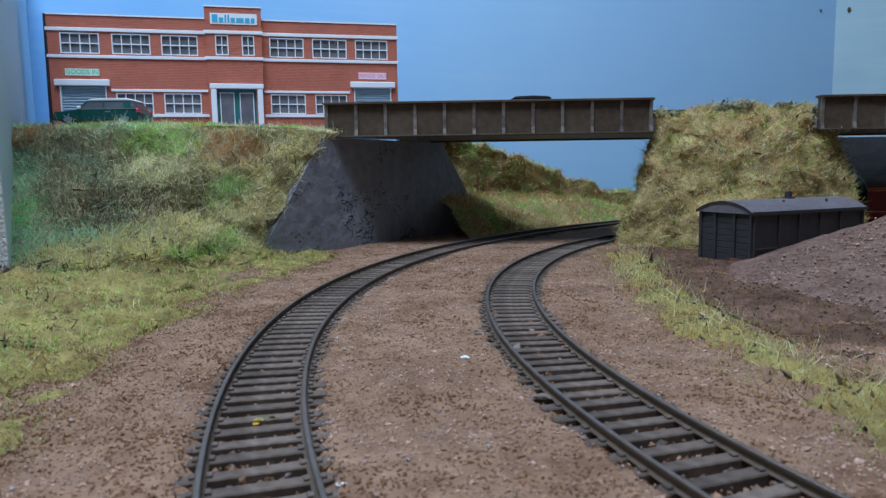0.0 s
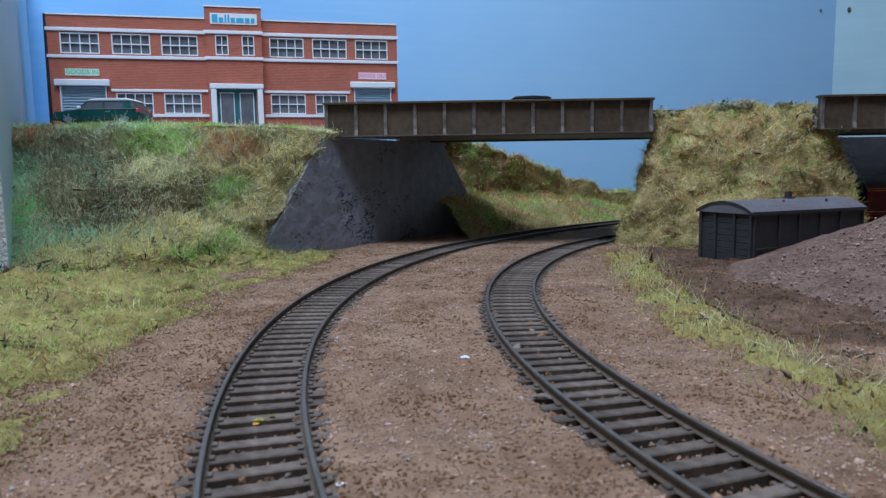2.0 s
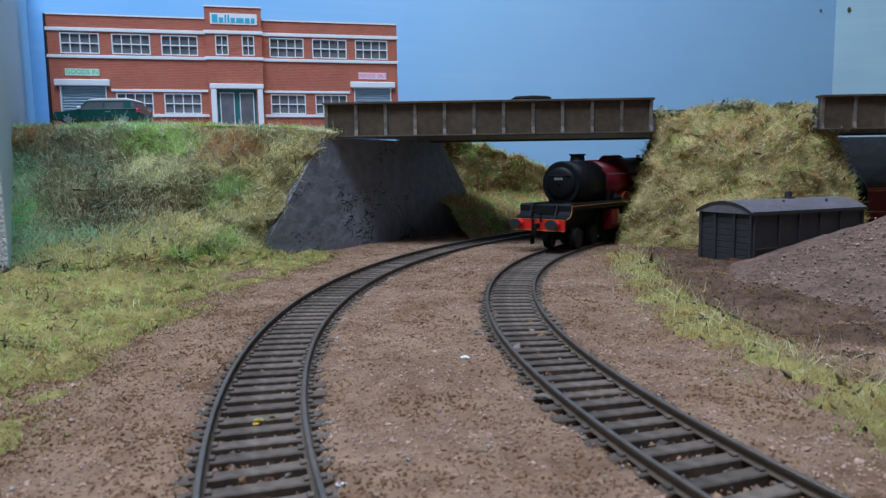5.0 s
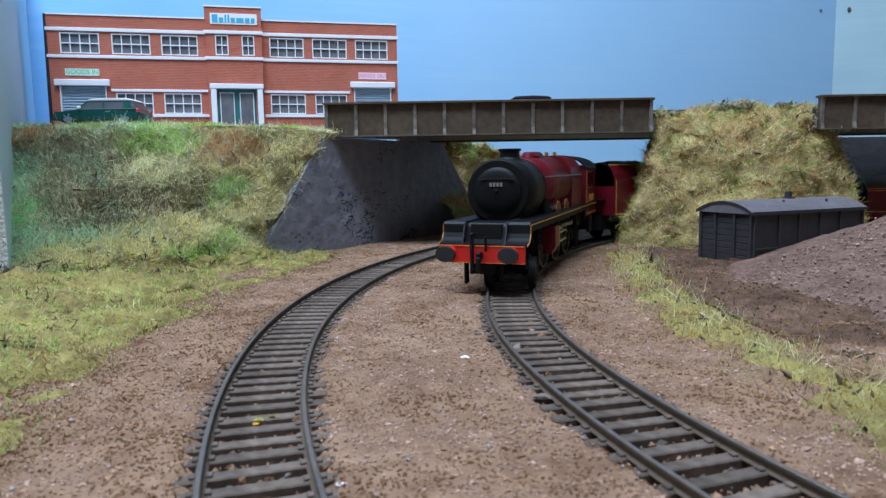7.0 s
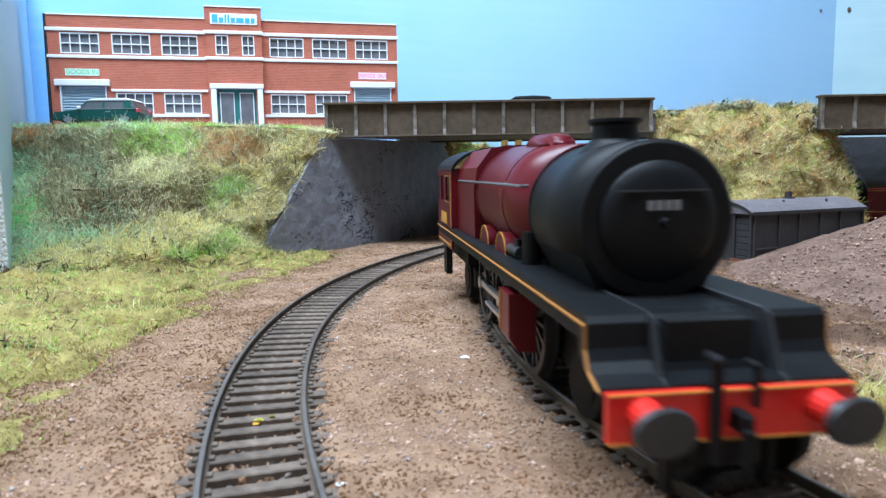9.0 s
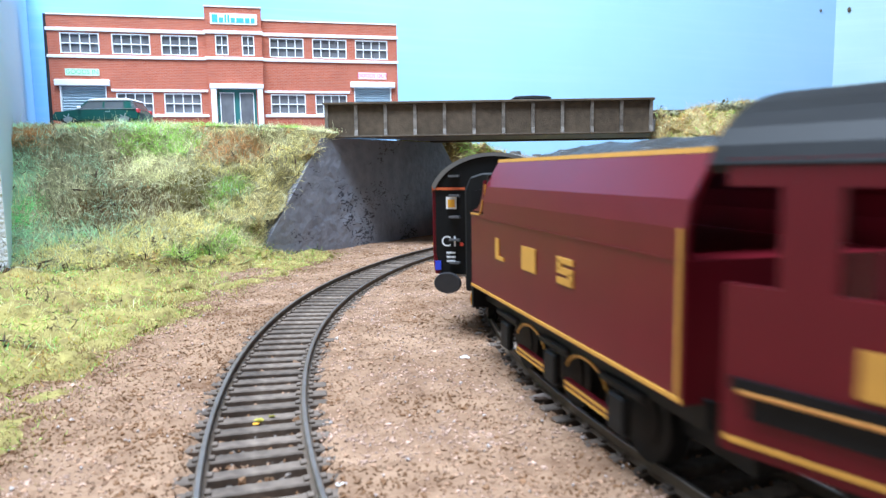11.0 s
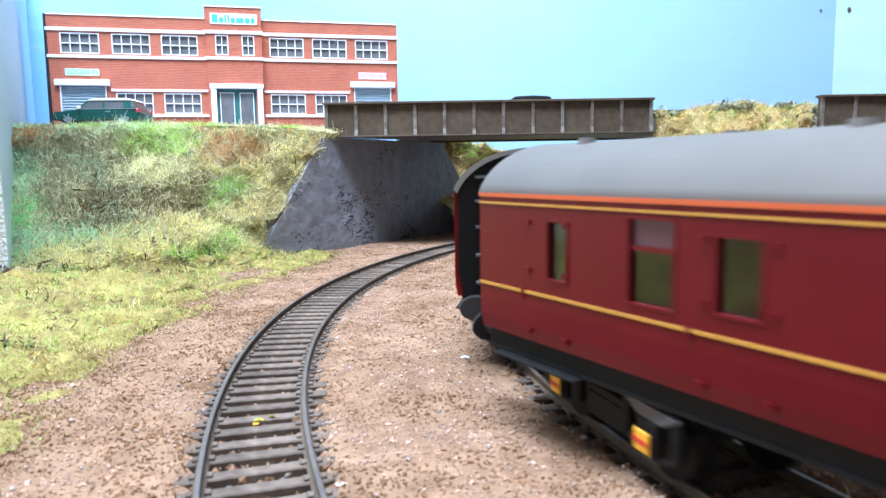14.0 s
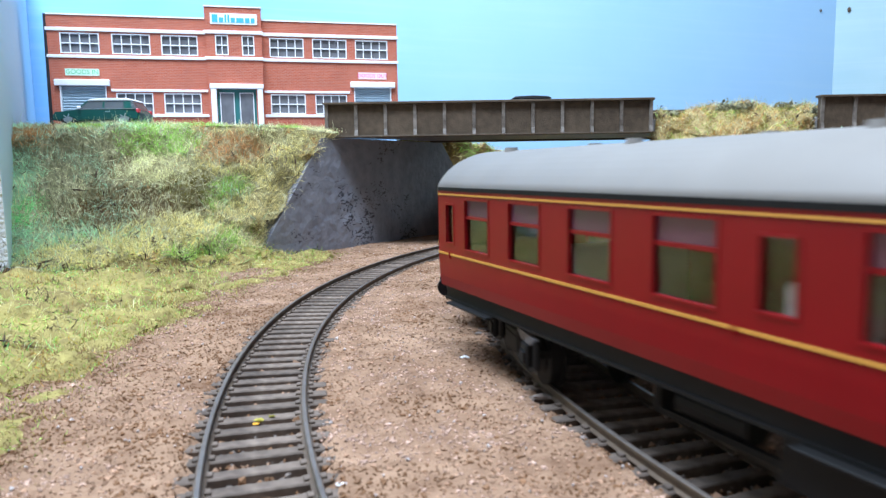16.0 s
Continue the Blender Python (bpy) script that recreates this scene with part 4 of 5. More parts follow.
# grains pressed between the sleepers
for ln in (LEFT, RIGHT):
    k = 9000
    s = RNG.uniform(-10, 420, k)
    o = RNG.uniform(-13.5, 13.5, k)
    gap = abs(((s + 120 + PITCH / 2) % PITCH) - PITCH / 2) > 1.5
    P = np.array([ln.at(a, b)[:2] + (-3.5 + RNG.uniform(-0.5, 0.6),) for a, b in zip(s[gap], o[gap])])
    crumbs("ballast_grain", P[::3], 0.5, BROWNGRIT, "brown grains packed between the sleepers", "ballast")
    crumbs("ballast_grain", P[1::3], 0.5, STONES, "grains packed between the sleepers", "ballast")
    crumbs("ballast_grain", P[2::3], 0.45, GREYGRIT, "dusty grey grains packed between the sleepers", "ballast")
H0 = np.array(HEAPV)
P = H0[RNG.integers(0, len(H0), 34000)] + RNG.normal(0, 1.3, (34000, 3)) * [1, 1, 0.1] + [0, 0, 0.2]
P = P[(P[:, 0] < 246) & (P[:, 1] < 290)]
HEAPGRIT = mat("heap_stone", (0.32, 0.215, 0.165), 0.95, spec=0.1, vary=0.25, island=0.25, scale=200)
crumbs("heap_grain", P, 0.42, HEAPGRIT, "loose pinkish grit on the heap", "grit")
P, _ = on_grid(DIRTG, 2400)
crumbs("dirt_crumb", P + [0, 0, 0.2], 0.32, TWIG, "dark crumbs of dirt", "dirt")
P, _ = on_grid(BANKG, 900, 0.12, 0.62)
P = P[field(P, 22.0, 7.0) > -0.05]
P = np.repeat(P, 14, 0) + RNG.normal(0, 1.7, (len(P) * 14, 3)) * [1.6, 1, 0.15]
crumbs("leaf_scatter", P + [0, 0, 0.9], 0.13, TWIG, "dark twiggy scatter caught in the grass", "scatter", 9.0)
P, _ = on_grid(HILLG, 5200, 0.05, 1.0)
f = field(P, 16.0, 2.0)
crumbs("leaf_scatter", P[f > 0.0] + [0, 0, 2.2], 0.25, TWIG, "dark twiggy scatter caught in the grass", "scatter", 4.0)
P, _ = on_grid(VERGEG, 500)
crumbs("leaf_scatter", P, 0.35, TWIG, "dark twiggy scatter in the verge", "scatter", 4.0)


def tuft(name, x, y, z, n, size, material, label, category="shrub"):
    """A ragged tuft of small leaf flakes on twigs."""
    q = RNG.normal(0, 1, (n, 3)) * [1.0, 0.7, 0.55] * size
    q[:, 2] = abs(q[:, 2])
    P = q + [x, y, z]
    return crumbs(name, P, 0.55, material, label, category, 2.2, kind="")


for x, y, z, n, k in ((176, 424, 80, 130, 4.0), (188, 430, 81, 120, 3.6), (214, 428, 80.5, 90, 2.6), (236, 432, 78, 80, 2.6), (143, 424, 77, 60, 2.2), (244, 424, 66, 160, 4.2)):
    tuft("shrub", x, y, z, n, k, BROWNGREY if k != 4.2 else MINT, "small ragged dark shrub on the mound")
P, nr = on_grid(BANKG, 4200, 0.35, 0.97)
f = field(P, 30.0, 12.0)
crumbs("dead_leaf", P[f > 0.05] + nr[f > 0.05] * 3.0, 0.22, TWIG, "dark dead leaves and twigs along the bank foot", "scatter", 8.0)


# ---- the train ----
def glass(name, tint, rough=0.03):
    m = bpy.data.materials.new(name)
    m.use_nodes = True
    b = m.node_tree.nodes["Principled BSDF"]
    b.inputs["Base Color"].default_value = (*tint, 1)
    b.inputs["Roughness"].default_value = rough
    b.inputs["Transmission Weight"].default_value = 1.0
    b.inputs["IOR"].default_value = 1.45
    return m


GLASS = glass("coach_window_glass", (0.97, 0.98, 0.97))
VENTGLASS = mat("ventilator_pane", (0.13, 0.05, 0.075), 0.18, vary=0.3, scale=60)
FROST = mat("frosted_window", (0.72, 0.72, 0.74), 0.5, vary=0.06, scale=100)
SEAT = mat("interior_grey", (0.58, 0.55, 0.52), 0.8, vary=0.2, scale=150)
BRASS = mat("brass", (0.65, 0.42, 0.12), 0.3, 0.9, vary=0.1, scale=200)
REDMARK = mat("axlebox_red", (0.6, 0.05, 0.02), 0.5, vary=0.1, scale=200)
BLUEMARK = mat("blue_panel", (0.03, 0.06, 0.6), 0.5, vary=0.05, scale=200)
GREYHEAD = mat("buffer_head", (0.035, 0.035, 0.038), 0.4, 0.3, vary=0.2, scale=300)
SMOKEBOX = mat("smokebox_black", (0.005, 0.0055, 0.0065), 0.5, vary=0.3, scale=250, bump=0.04, spec=0.2)
COAL = mat("coal", (0.012, 0.012, 0.012), 0.35, vary=0.4, scale=500, bump=1.2, bscale=500)
COACHRED = mat("bright_maroon_paint", (0.20, 0.003, 0.006), 0.32, spec=0.25, vary=0.08, scale=150)
ROOFPALE = mat("coach_roof_pale_grey", (0.22, 0.205, 0.185), 0.6, vary=0.06, scale=100)


STEPGREY = mat("worn_step_grey", (0.13, 0.13, 0.135), 0.5, 0.4, vary=0.2, scale=200)
PALEBAR = mat("pale_figures", (0.22, 0.22, 0.22), 0.6, vary=0.1, scale=200)
SPIN = []
BOGIES = []  # each with its vehicle, its pivot behind the leading end and half the vehicle's length


def wheelset(name, parent, x, r, spokes=0, material=UNDER, half=7.2):
    """Two flanged wheels on an axle, turning about its own middle."""
    bm = bmesh.new()
    cyl(bm, (0, -half, 0), "y", 1.0, 1.0, 2 * half, 10)
    for s in (-1, 1):
        y = s * (half + 1.4)
        cyl(bm, (0, y - s * 1.4 - 0.3, 0), "y", r + 0.8, r + 0.8, 0.6, 28)
        if spokes:
            ring = []
            for q in (-1.2, 1.2):
                for rr in (r - 1.6, r):
                    ring.append([bm.verts.new((rr * math.cos(k * math.tau / 36), y + q, rr * math.sin(k * math.tau / 36))) for k in range(36)])
            for k in range(36):
                j = (k + 1) % 36
                bm.faces.new((ring[0][k], ring[0][j], ring[1][j], ring[1][k]))
                bm.faces.new((ring[2][k], ring[2][j], ring[3][j], ring[3][k]))
                bm.faces.new((ring[1][k], ring[1][j], ring[3][j], ring[3][k]))
                bm.faces.new((ring[0][k], ring[0][j], ring[2][j], ring[2][k]))
            cyl(bm, (0, y - 1.5, 0), "y", 2.6, 2.6, 3.0, 14)
        else:
            cyl(bm, (0, y - 1.2, 0), "y", r, r, 2.4, 28)
            cyl(bm, (0, y - 1.5, 0), "y", r * 0.6, r * 0.6, 3.0, 20)
    ob = part(name, bm, material, parent)
    if spokes:
        first = part("spoke", boxes((-0.45, 0.45, -0.7, 0.7, 1.0, r - 1.0), bevel=0.1), material, ob)
        for s in (-1, 1):
            for k in range(spokes):
                sp = first if s < 0 and k == 0 else new("spoke", first.data)
                sp.parent = ob
                sp.matrix_basis = pose(0, s * (half + 1.4) * MM, 0, 0, 360.0 * k / spokes, 0)
    ob.location = (x * MM, 0, r * MM)
    SPIN.append((ob, x, r))
    return ob


def oval_buffer(parent, x, y, z, d=1, name="buffer"):
    bm = bmesh.new()
    cyl(bm, (x, y, z), "x", 1.5, 1.5, 6, 14)
    for v in bm.verts:
        v.co.x = x - d * abs(v.co.x - x)
    bmesh.ops.create_cone(bm, cap_ends=True, segments=28, radius1=4.0, radius2=3.7, depth=0.9, matrix=Matrix.Translation((x - d * 0.4, y, z)) @ Matrix.Diagonal((1, 1, 0.76, 1)) @ Matrix.Rotation(d * math.pi / 2, 4, "Y"))
    return part(name, bm, GREYHEAD, parent)


def locomotive():
    L = 198.0
    t = tagged(thing("steam_locomotive", 0, 0, 0), "crimson steam locomotive with black smokebox and red buffer beam", "locomotive")

    def X(b):
        return L / 2 - b
    # frames and running plate
    part("frame", boxes((X(186), X(14), -6, 6, 6, 24.8), (X(188), X(150), -12, 12, 14, 24)), UNDER, t)
    bm = bmesh.new()
    for s in (-1, 1):
        lo, hi = sorted((s * 8.5, s * 17.0))
        prism(bm, [(X(8.6), 17.5), (X(8.6), 17.9), (X(11.5), 18.8), (X(13.2), 20.0), (X(14.0), 21.6), (X(14.2), 24.9), (X(15.0), 25.8), (X(196), 25.8), (X(196), 24.6), (X(18), 24.6), (X(17), 19.6), (X(10), 17.5)], "y", lo, hi)
    prism(bm, [(X(8.6), 17.5), (X(8.6), 17.9), (X(13.5), 18.2), (X(16.2), 24.0), (X(17.4), 25.2), (X(60), 25.2), (X(60), 24.3), (X(18), 24.3), (X(15), 17.5)], "y", -8.0, 8.0)
    part("running_plate", bm, SMOKEBOX, t)
    for s in (-1, 1):
        bm = bmesh.new()
        prism(bm, [(X(9.0), 17.6), (X(10.5), 18.4), (X(13.6), 25.6), (X(15), 26.1), (X(34), 26.1), (X(34), 24), (X(16), 17.6)], "y", *sorted((s * 8.0, s * 8.55)))
        part("frame_plate", bm, GREYHEAD, t)
    for i in range(7):
        bm = bmesh.new()
        cyl(bm, (X(19.5), -6.0 + i * 2.0, 25.1), "z", 0.35, 0.3, 0.5, 8)
        part("rivet", bm, GREYHEAD, t)
    for s in (-1, 1):
        y = s * 17.25
        bm = bmesh.new()
        pts = [(X(8.6), 17.3), (X(12.6), 18.6), (X(14.2), 21.2), (X(14.4), 24.5), (X(195), 24.5)]
        for (x0, z0), (x1, z1) in zip(pts, pts[1:]):
            prism(bm, [(x0, z0), (x1, z1), (x1, z1 + 0.28), (x0, z0 + 0.28)], "y", y - 0.2, y + 0.2)
        part("lining", bm, COPPER, t, "thin orange lining along the running plate")
        part("valance", boxes((X(194), X(17), y - s * 0.6 - 0.3, y - s * 0.6 + 0.3, 22.2, 24.4)), UNDER, t)
    beam = part("buffer_beam", boxes((X(8.6), X(7.2), -16.6, 16.6, 11.0, 17.5), bevel=0.15), RED, t, "bright red buffer beam")
    part("beam_edge", boxes((X(7.3), X(7.0), -16.6, 16.6, 11.0, 11.2), (X(7.3), X(7.0), -16.6, 16.6, 17.3, 17.5)), GOLD, beam)
    for y in (-11.9, 11.9):
        oval_buffer(t, X(0.5), y, 14.8)
        bm = bmesh.new()
        cyl(bm, (X(7.4), y, 14.8), "x", 2.4, 1.9, 3.5, 16)
        part("buffer_shank", bm, RED, t)
    bm = bmesh.new()
    box(bm, X(8), X(3.6), -0.8, 0.8, 12.6, 15.2, bevel=0.3)
    box(bm, X(4.6), X(3.2), -0.8, 0.8, 8.5, 13.5, bevel=0.3)
    part("coupling_hook", bm, BLACK, t)
    for y, z0, z1, r in ((-3.1, 8.5, 21.6, 0.75), (2.2, 15.5, 20.6, 0.5)):
        bm = bmesh.new()
        cyl(bm, (X(6.0), y, z0), "z", r, r, z1 - z0, 10)
        cyl(bm, (X(8.4), y, z1), "x", r, r, 3.0, 10)
        bmesh.ops.create_uvsphere(bm, u_segments=10, v_segments=6, radius=r * 1.15, matrix=Matrix.Translation((X(5.8), y, z1)))
        part("vacuum_pipe", bm, BLACK, t)
    part("guard_iron", boxes((X(13), X(10), -7.6, -6.4, 2.5, 11), (X(13), X(10), 6.4, 7.6, 2.5, 11), (X(18), X(9), -5.0, 5.0, 6.5, 10.5), bevel=0.3), BLACK, t)
    # smokebox and boiler
    ZC = 36.9
    bm = bmesh.new()
    cyl(bm, (X(62), 0, ZC), "x", 12.9, 12.9, 30.4, 56)
    cyl(bm, (X(31.6), 0, ZC), "x", 12.9, 12.2, 0.6, 56)
    sb = part("smokebox", bm, SMOKEBOX, t, "matt black smokebox", smooth=False)
    part("saddle", prism(bmesh.new(), [(-8.5, 24.8), (8.5, 24.8), (11.5, 31), (-11.5, 31)], "x", X(60), X(33)), SMOKEBOX, t)
    bm = bmesh.new()
    prof = [(0.0, 9.6), (0.5, 9.6), (0.9, 9.3), (1.6, 7.6), (2.2, 4.4), (2.4, 0.01)]
    rings = [[bm.verts.new((X(31) + dx, r * math.sin(k * math.tau / 48), ZC + r * math.cos(k * math.tau / 48))) for k in range(48)] for dx, r in prof]
    for a, b in zip(rings, rings[1:]):
        for k in range(48):
            bm.faces.new((a[k], a[(k + 1) % 48], b[(k + 1) % 48], b[k]))
    door = part("smokebox_door", bm, SMOKEBOX, t, "round dished black door", smooth=True)
    bm = bmesh.new()
    cyl(bm, (X(28.7), 0, ZC), "x", 0.9, 0.5, 1.2, 10)
    part("door_dart", bm, BLACK, door)
    for i in range(4):
        part("number_bar", boxes((X(29.2), X(28.35), -2.7 + i * 1.42, -1.75 + i * 1.42, ZC + 1.9, ZC + 3.4)), PALEBAR, door, "pale bar on the number plate")
    bm = bmesh.new()
    cyl(bm, (X(30.0), 0, ZC - 5.8), "x", 1.3, 1.3, 0.7, 18)
    part("shed_plate", bm, GREYHEAD, door)
    part("door_handrail", boxes((X(29.3), X(28.6), -7.6, 7.6, ZC + 4.7, ZC + 5.0)), GREYHEAD, door)
    bm = bmesh.new()
    rings = []
    for z, r in ((0, 6.8), (0.9, 5.0), (1.6, 4.3), (4.0, 4.1), (4.6, 4.9), (5.2, 4.9), (5.2, 3.3), (2.0, 3.2)):
        rings.append([bm.verts.new((X(50) + r * math.cos(k * math.tau / 32), r * math.sin(k * math.tau / 32), 48.9 + z - (0.14 * r if z == 0 else 0) * abs(math.sin(k * math.tau / 32)))) for k in range(32)])
    for a, b in zip(rings, rings[1:]):
        for k in range(32):
            bm.faces.new((a[k], a[(k + 1) % 32], b[(k + 1) % 32], b[k]))
    part("chimney", bm, SMOKEBOX, t, "squat black chimney")
    bm = bmesh.new()
    cyl(bm, (X(122), 0, ZC + 1.0), "x", 14.1, 12.5, 60.5, 56)
    boiler = part("boiler", bm, CRIMSON, t, "glossy crimson taper boiler", smooth=False)
    for o in (sb, boiler):
        for p in o.data.polygons:
            p.use_smooth = len(p.vertices) == 4
    for b, r in ((62.4, 13.1), (88, 13.4), (119, 14.15)):
        bm = bmesh.new()
        cyl(bm, (X(b), 0, ZC + (0.3 if b < 70 else 0.95)), "x", r, r, 0.6, 56)
        part("boiler_band", bm, SMOKEBOX if b < 70 else CRIMSON, boiler)
    fire = [(-14.4, 25.8), (14.4, 25.8), (14.6, 40), (13.6, 46), (9.5, 51.4), (5, 52.3), (-5, 52.3), (-9.5, 51.4), (-13.6, 46), (-14.6, 40)]
    bm = bmesh.new()
    prism(bm, fire, "x", X(156), X(121))
    part("firebox", bm, CRIMSON, t)
    bm = bmesh.new()
    prism(bm, [(X(107), 50), (X(105), 52.6), (X(101), 53.8), (X(86), 53.6), (X(83), 52.4), (X(81), 49.8)], "y", -3.2, 3.2)
    bmesh.ops.bevel(bm, geom=bm.edges[:], offset=0.8, segments=2, affect="EDGES")
    part("dome", bm, CRIMSON, t, smooth=True)
    bm = bmesh.new()
    for y in (-2.2, 2.2):
        for b in (136, 139):
            cyl(bm, (X(b), y, 52.2), "z", 0.8, 0.7, 2.2, 10)
    part("safety_valve", bm, BRASS, t, "brass safety valves")
    for s in (-1, 1):
        bm = bmesh.new()
        cyl(bm, (X(152), s * 14.6, 42.0), "x", 0.35, 0.35, 90, 8)
        for b in (64, 84, 104, 124, 144):
            cyl(bm, (X(b), s * 12.6 if s > 0 else -14.8, 42.0), "y", 0.3, 0.3, 2.2, 6)
        part("handrail", bm, STEPGREY, t)
        for b, r in ((88, 6.0), (110, 6.0)):
            bm = bmesh.new()
            arc = [(X(b) + r * math.cos(a), 25.8 + r * 0.8 * math.sin(a)) for a in np.linspace(0, math.pi, 18)]
            lo, hi = sorted((s * 10, s * 13.6))
            prism(bm, arc, "y", lo, hi)
            sp = part("splasher", bm, CRIMSON, t)
            bm = bmesh.new()
            for (x0, z0), (x1, z1) in zip(arc, arc[1:]):
                prism(bm, [(x0, z0), (x1, z1), (X(b) + (x1 - X(b)) * 0.93, 25.8 + (z1 - 25.8) * 0.93), (X(b) + (x0 - X(b)) * 0.93, 25.8 + (z0 - 25.8) * 0.93)], "y", s * 13.6 - 0.15, s * 13.6 + 0.15)
            part("splasher_rim", bm, GOLD, sp)
        # outside cylinder, slide bars and steam pipe
        lo, hi = sorted((s * 11.8, s * 17.5))
        cy = bmesh.new()
        prism(cy, [(lo if s < 0 else hi, 20.5), (lo if s < 0 else hi, 11.5), (s * 15.6, 8.6), (s * 11.8, 8.2), (s * 11.8, 20.5)], "x", X(70), X(61))
        part("cylinder", cy, CRIMSON, t)
        part("cylinder_lining", boxes((X(69.6), X(69.2), s * 17.65 - 0.12, s * 17.65 + 0.12, 11.8, 20)), GOLD, t)
        part("slide_bar", boxes((X(96), X(70), s * 15.5 - 0.6, s * 15.5 + 0.6, 15.8, 16.6), (X(96), X(70), s * 15.5 - 0.6, s * 15.5 + 0.6, 11.8, 12.6)), STEEL, t)
        bm = bmesh.new()
        cyl(bm, (X(66), s * 11.5, 25.5), "z", 2.0, 2.0, 7.0, 14)
        part("steam_pipe", bm, SMOKEBOX, t)
        bm = bmesh.new()
        cyl(bm, (X(84), s * 12.2, 27.2), "x", 1.3, 1.3, 11.0, 12)
        cyl(bm, (X(76), s * 12.2, 26.0), "z", 0.8, 0.8, 4.0, 10)
        part("lubricator", bm, GREYHEAD, t)
    # cab
    for s in (-1, 1):
        bm = bmesh.new()
        y0, y1 = sorted((s * 15.9, s * 16.6))
        box(bm, X(197), X(156), y0, y1, 18.5, 34.5)
        box(bm, X(163), X(156), y0, y1, 34.5, 43.5)
        box(bm, X(177), X(173), y0, y1, 34.5, 43.5)
        box(bm, X(192), X(187), y0, y1, 34.5, 43.5)
        box(bm, X(197), X(156), y0, y1, 43.5, 46)
        part("cab_side", bm, CRIMSON, t)
    bm = bmesh.new()
    box(bm, X(157), X(156), -16, -13.5, 25, 46)
    box(bm, X(157), X(156), 13.5, 16, 25, 46)
    box(bm, X(157), X(156), -14, 14, 25, 46)
    part("cab_front", bm, CRIMSON, t)
    for s in (-1, 1):
        part("cab_lining", boxes((X(196.5), X(157), s * 16.75 - 0.1, s * 16.75 + 0.1, 19.5, 20.0), (X(158), X(157.4), s * 16.75 - 0.1, s * 16.75 + 0.1, 19.5, 44)), GOLD, t)
        part("cab_number_bar", boxes((X(185), X(168), s * 16.75 - 0.1, s * 16.75 + 0.1, 26.5, 30.5)), GOLD, t, "gold bar of cab side figures")
    roof = [(16.9 * math.sin(a), 45.5 + 7.6 * (math.cos(a) - math.cos(1.45)) / (1 - math.cos(1.45))) for a in np.linspace(-1.45, 1.45, 15)]
    bm = bmesh.new()
    prism(bm, roof + [(p * 0.96, q - 0.8) for p, q in roof[::-1]], "x", X(199), X(155))
    part("cab_roof", bm, SMOKEBOX, t)
    for s in (-1, 1):
        part("cab_window_frame", boxes((X(173.4), X(162.6), s * 16.8 - 0.15, s * 16.8 + 0.15, 34.2, 34.8), (X(173.4), X(162.6), s * 16.8 - 0.15, s * 16.8 + 0.15, 43.2, 43.8)), BRASS, t)
    # wheels
    bog = part("bogie", boxes((-15, 15, -5.6, -4.6, 4.5, 9.0), (-15, 15, 4.6, 5.6, 4.5, 9.0), (-4, 4, -5, 5, 5, 10), bevel=0.3), UNDER, t)
    BOGIES.append((bog, t, 34.0, 99.0))
    for b in (-13, 13):
        wheelset("bogie_wheel", bog, b, 6.0)
    for b in (74, 102, 130):
        wheelset("driving_wheel", t, X(b), 12.6, 16, GREYHEAD)
    wheelset("trailing_wheel", t, X(166), 7.2)
    rods = []
    for s in (-1, 1):
        bm = bmesh.new()
        y = s * 11.9
        box(bm, -29.5, 29.5, y - 0.5, y + 0.5, -0.9, 0.9, bevel=0.2)
        for x in (-28, 0, 28):
            cyl(bm, (x, y - 0.8, 0), "y", 1.7, 1.7, 1.6, 14)
        r = part("coupling_rod", bm, STEEL, t, "bright steel coupling rod")
        r.location = (X(102) * MM, 0, 12.6 * MM)
        rods.append((r, X(102), 12.6, s))
    part("trailing_truck", boxes((X(176), X(154), -9, 9, 5, 12), bevel=0.6), UNDER, t)
    part("cab_step", boxes((X(180), X(172), -16.6, -14.5, 8, 18.5)), UNDER, t)
    part("cab_step", boxes((X(180), X(172), 14.5, 16.6, 8, 18.5)), UNDER, t)
    return t, rods


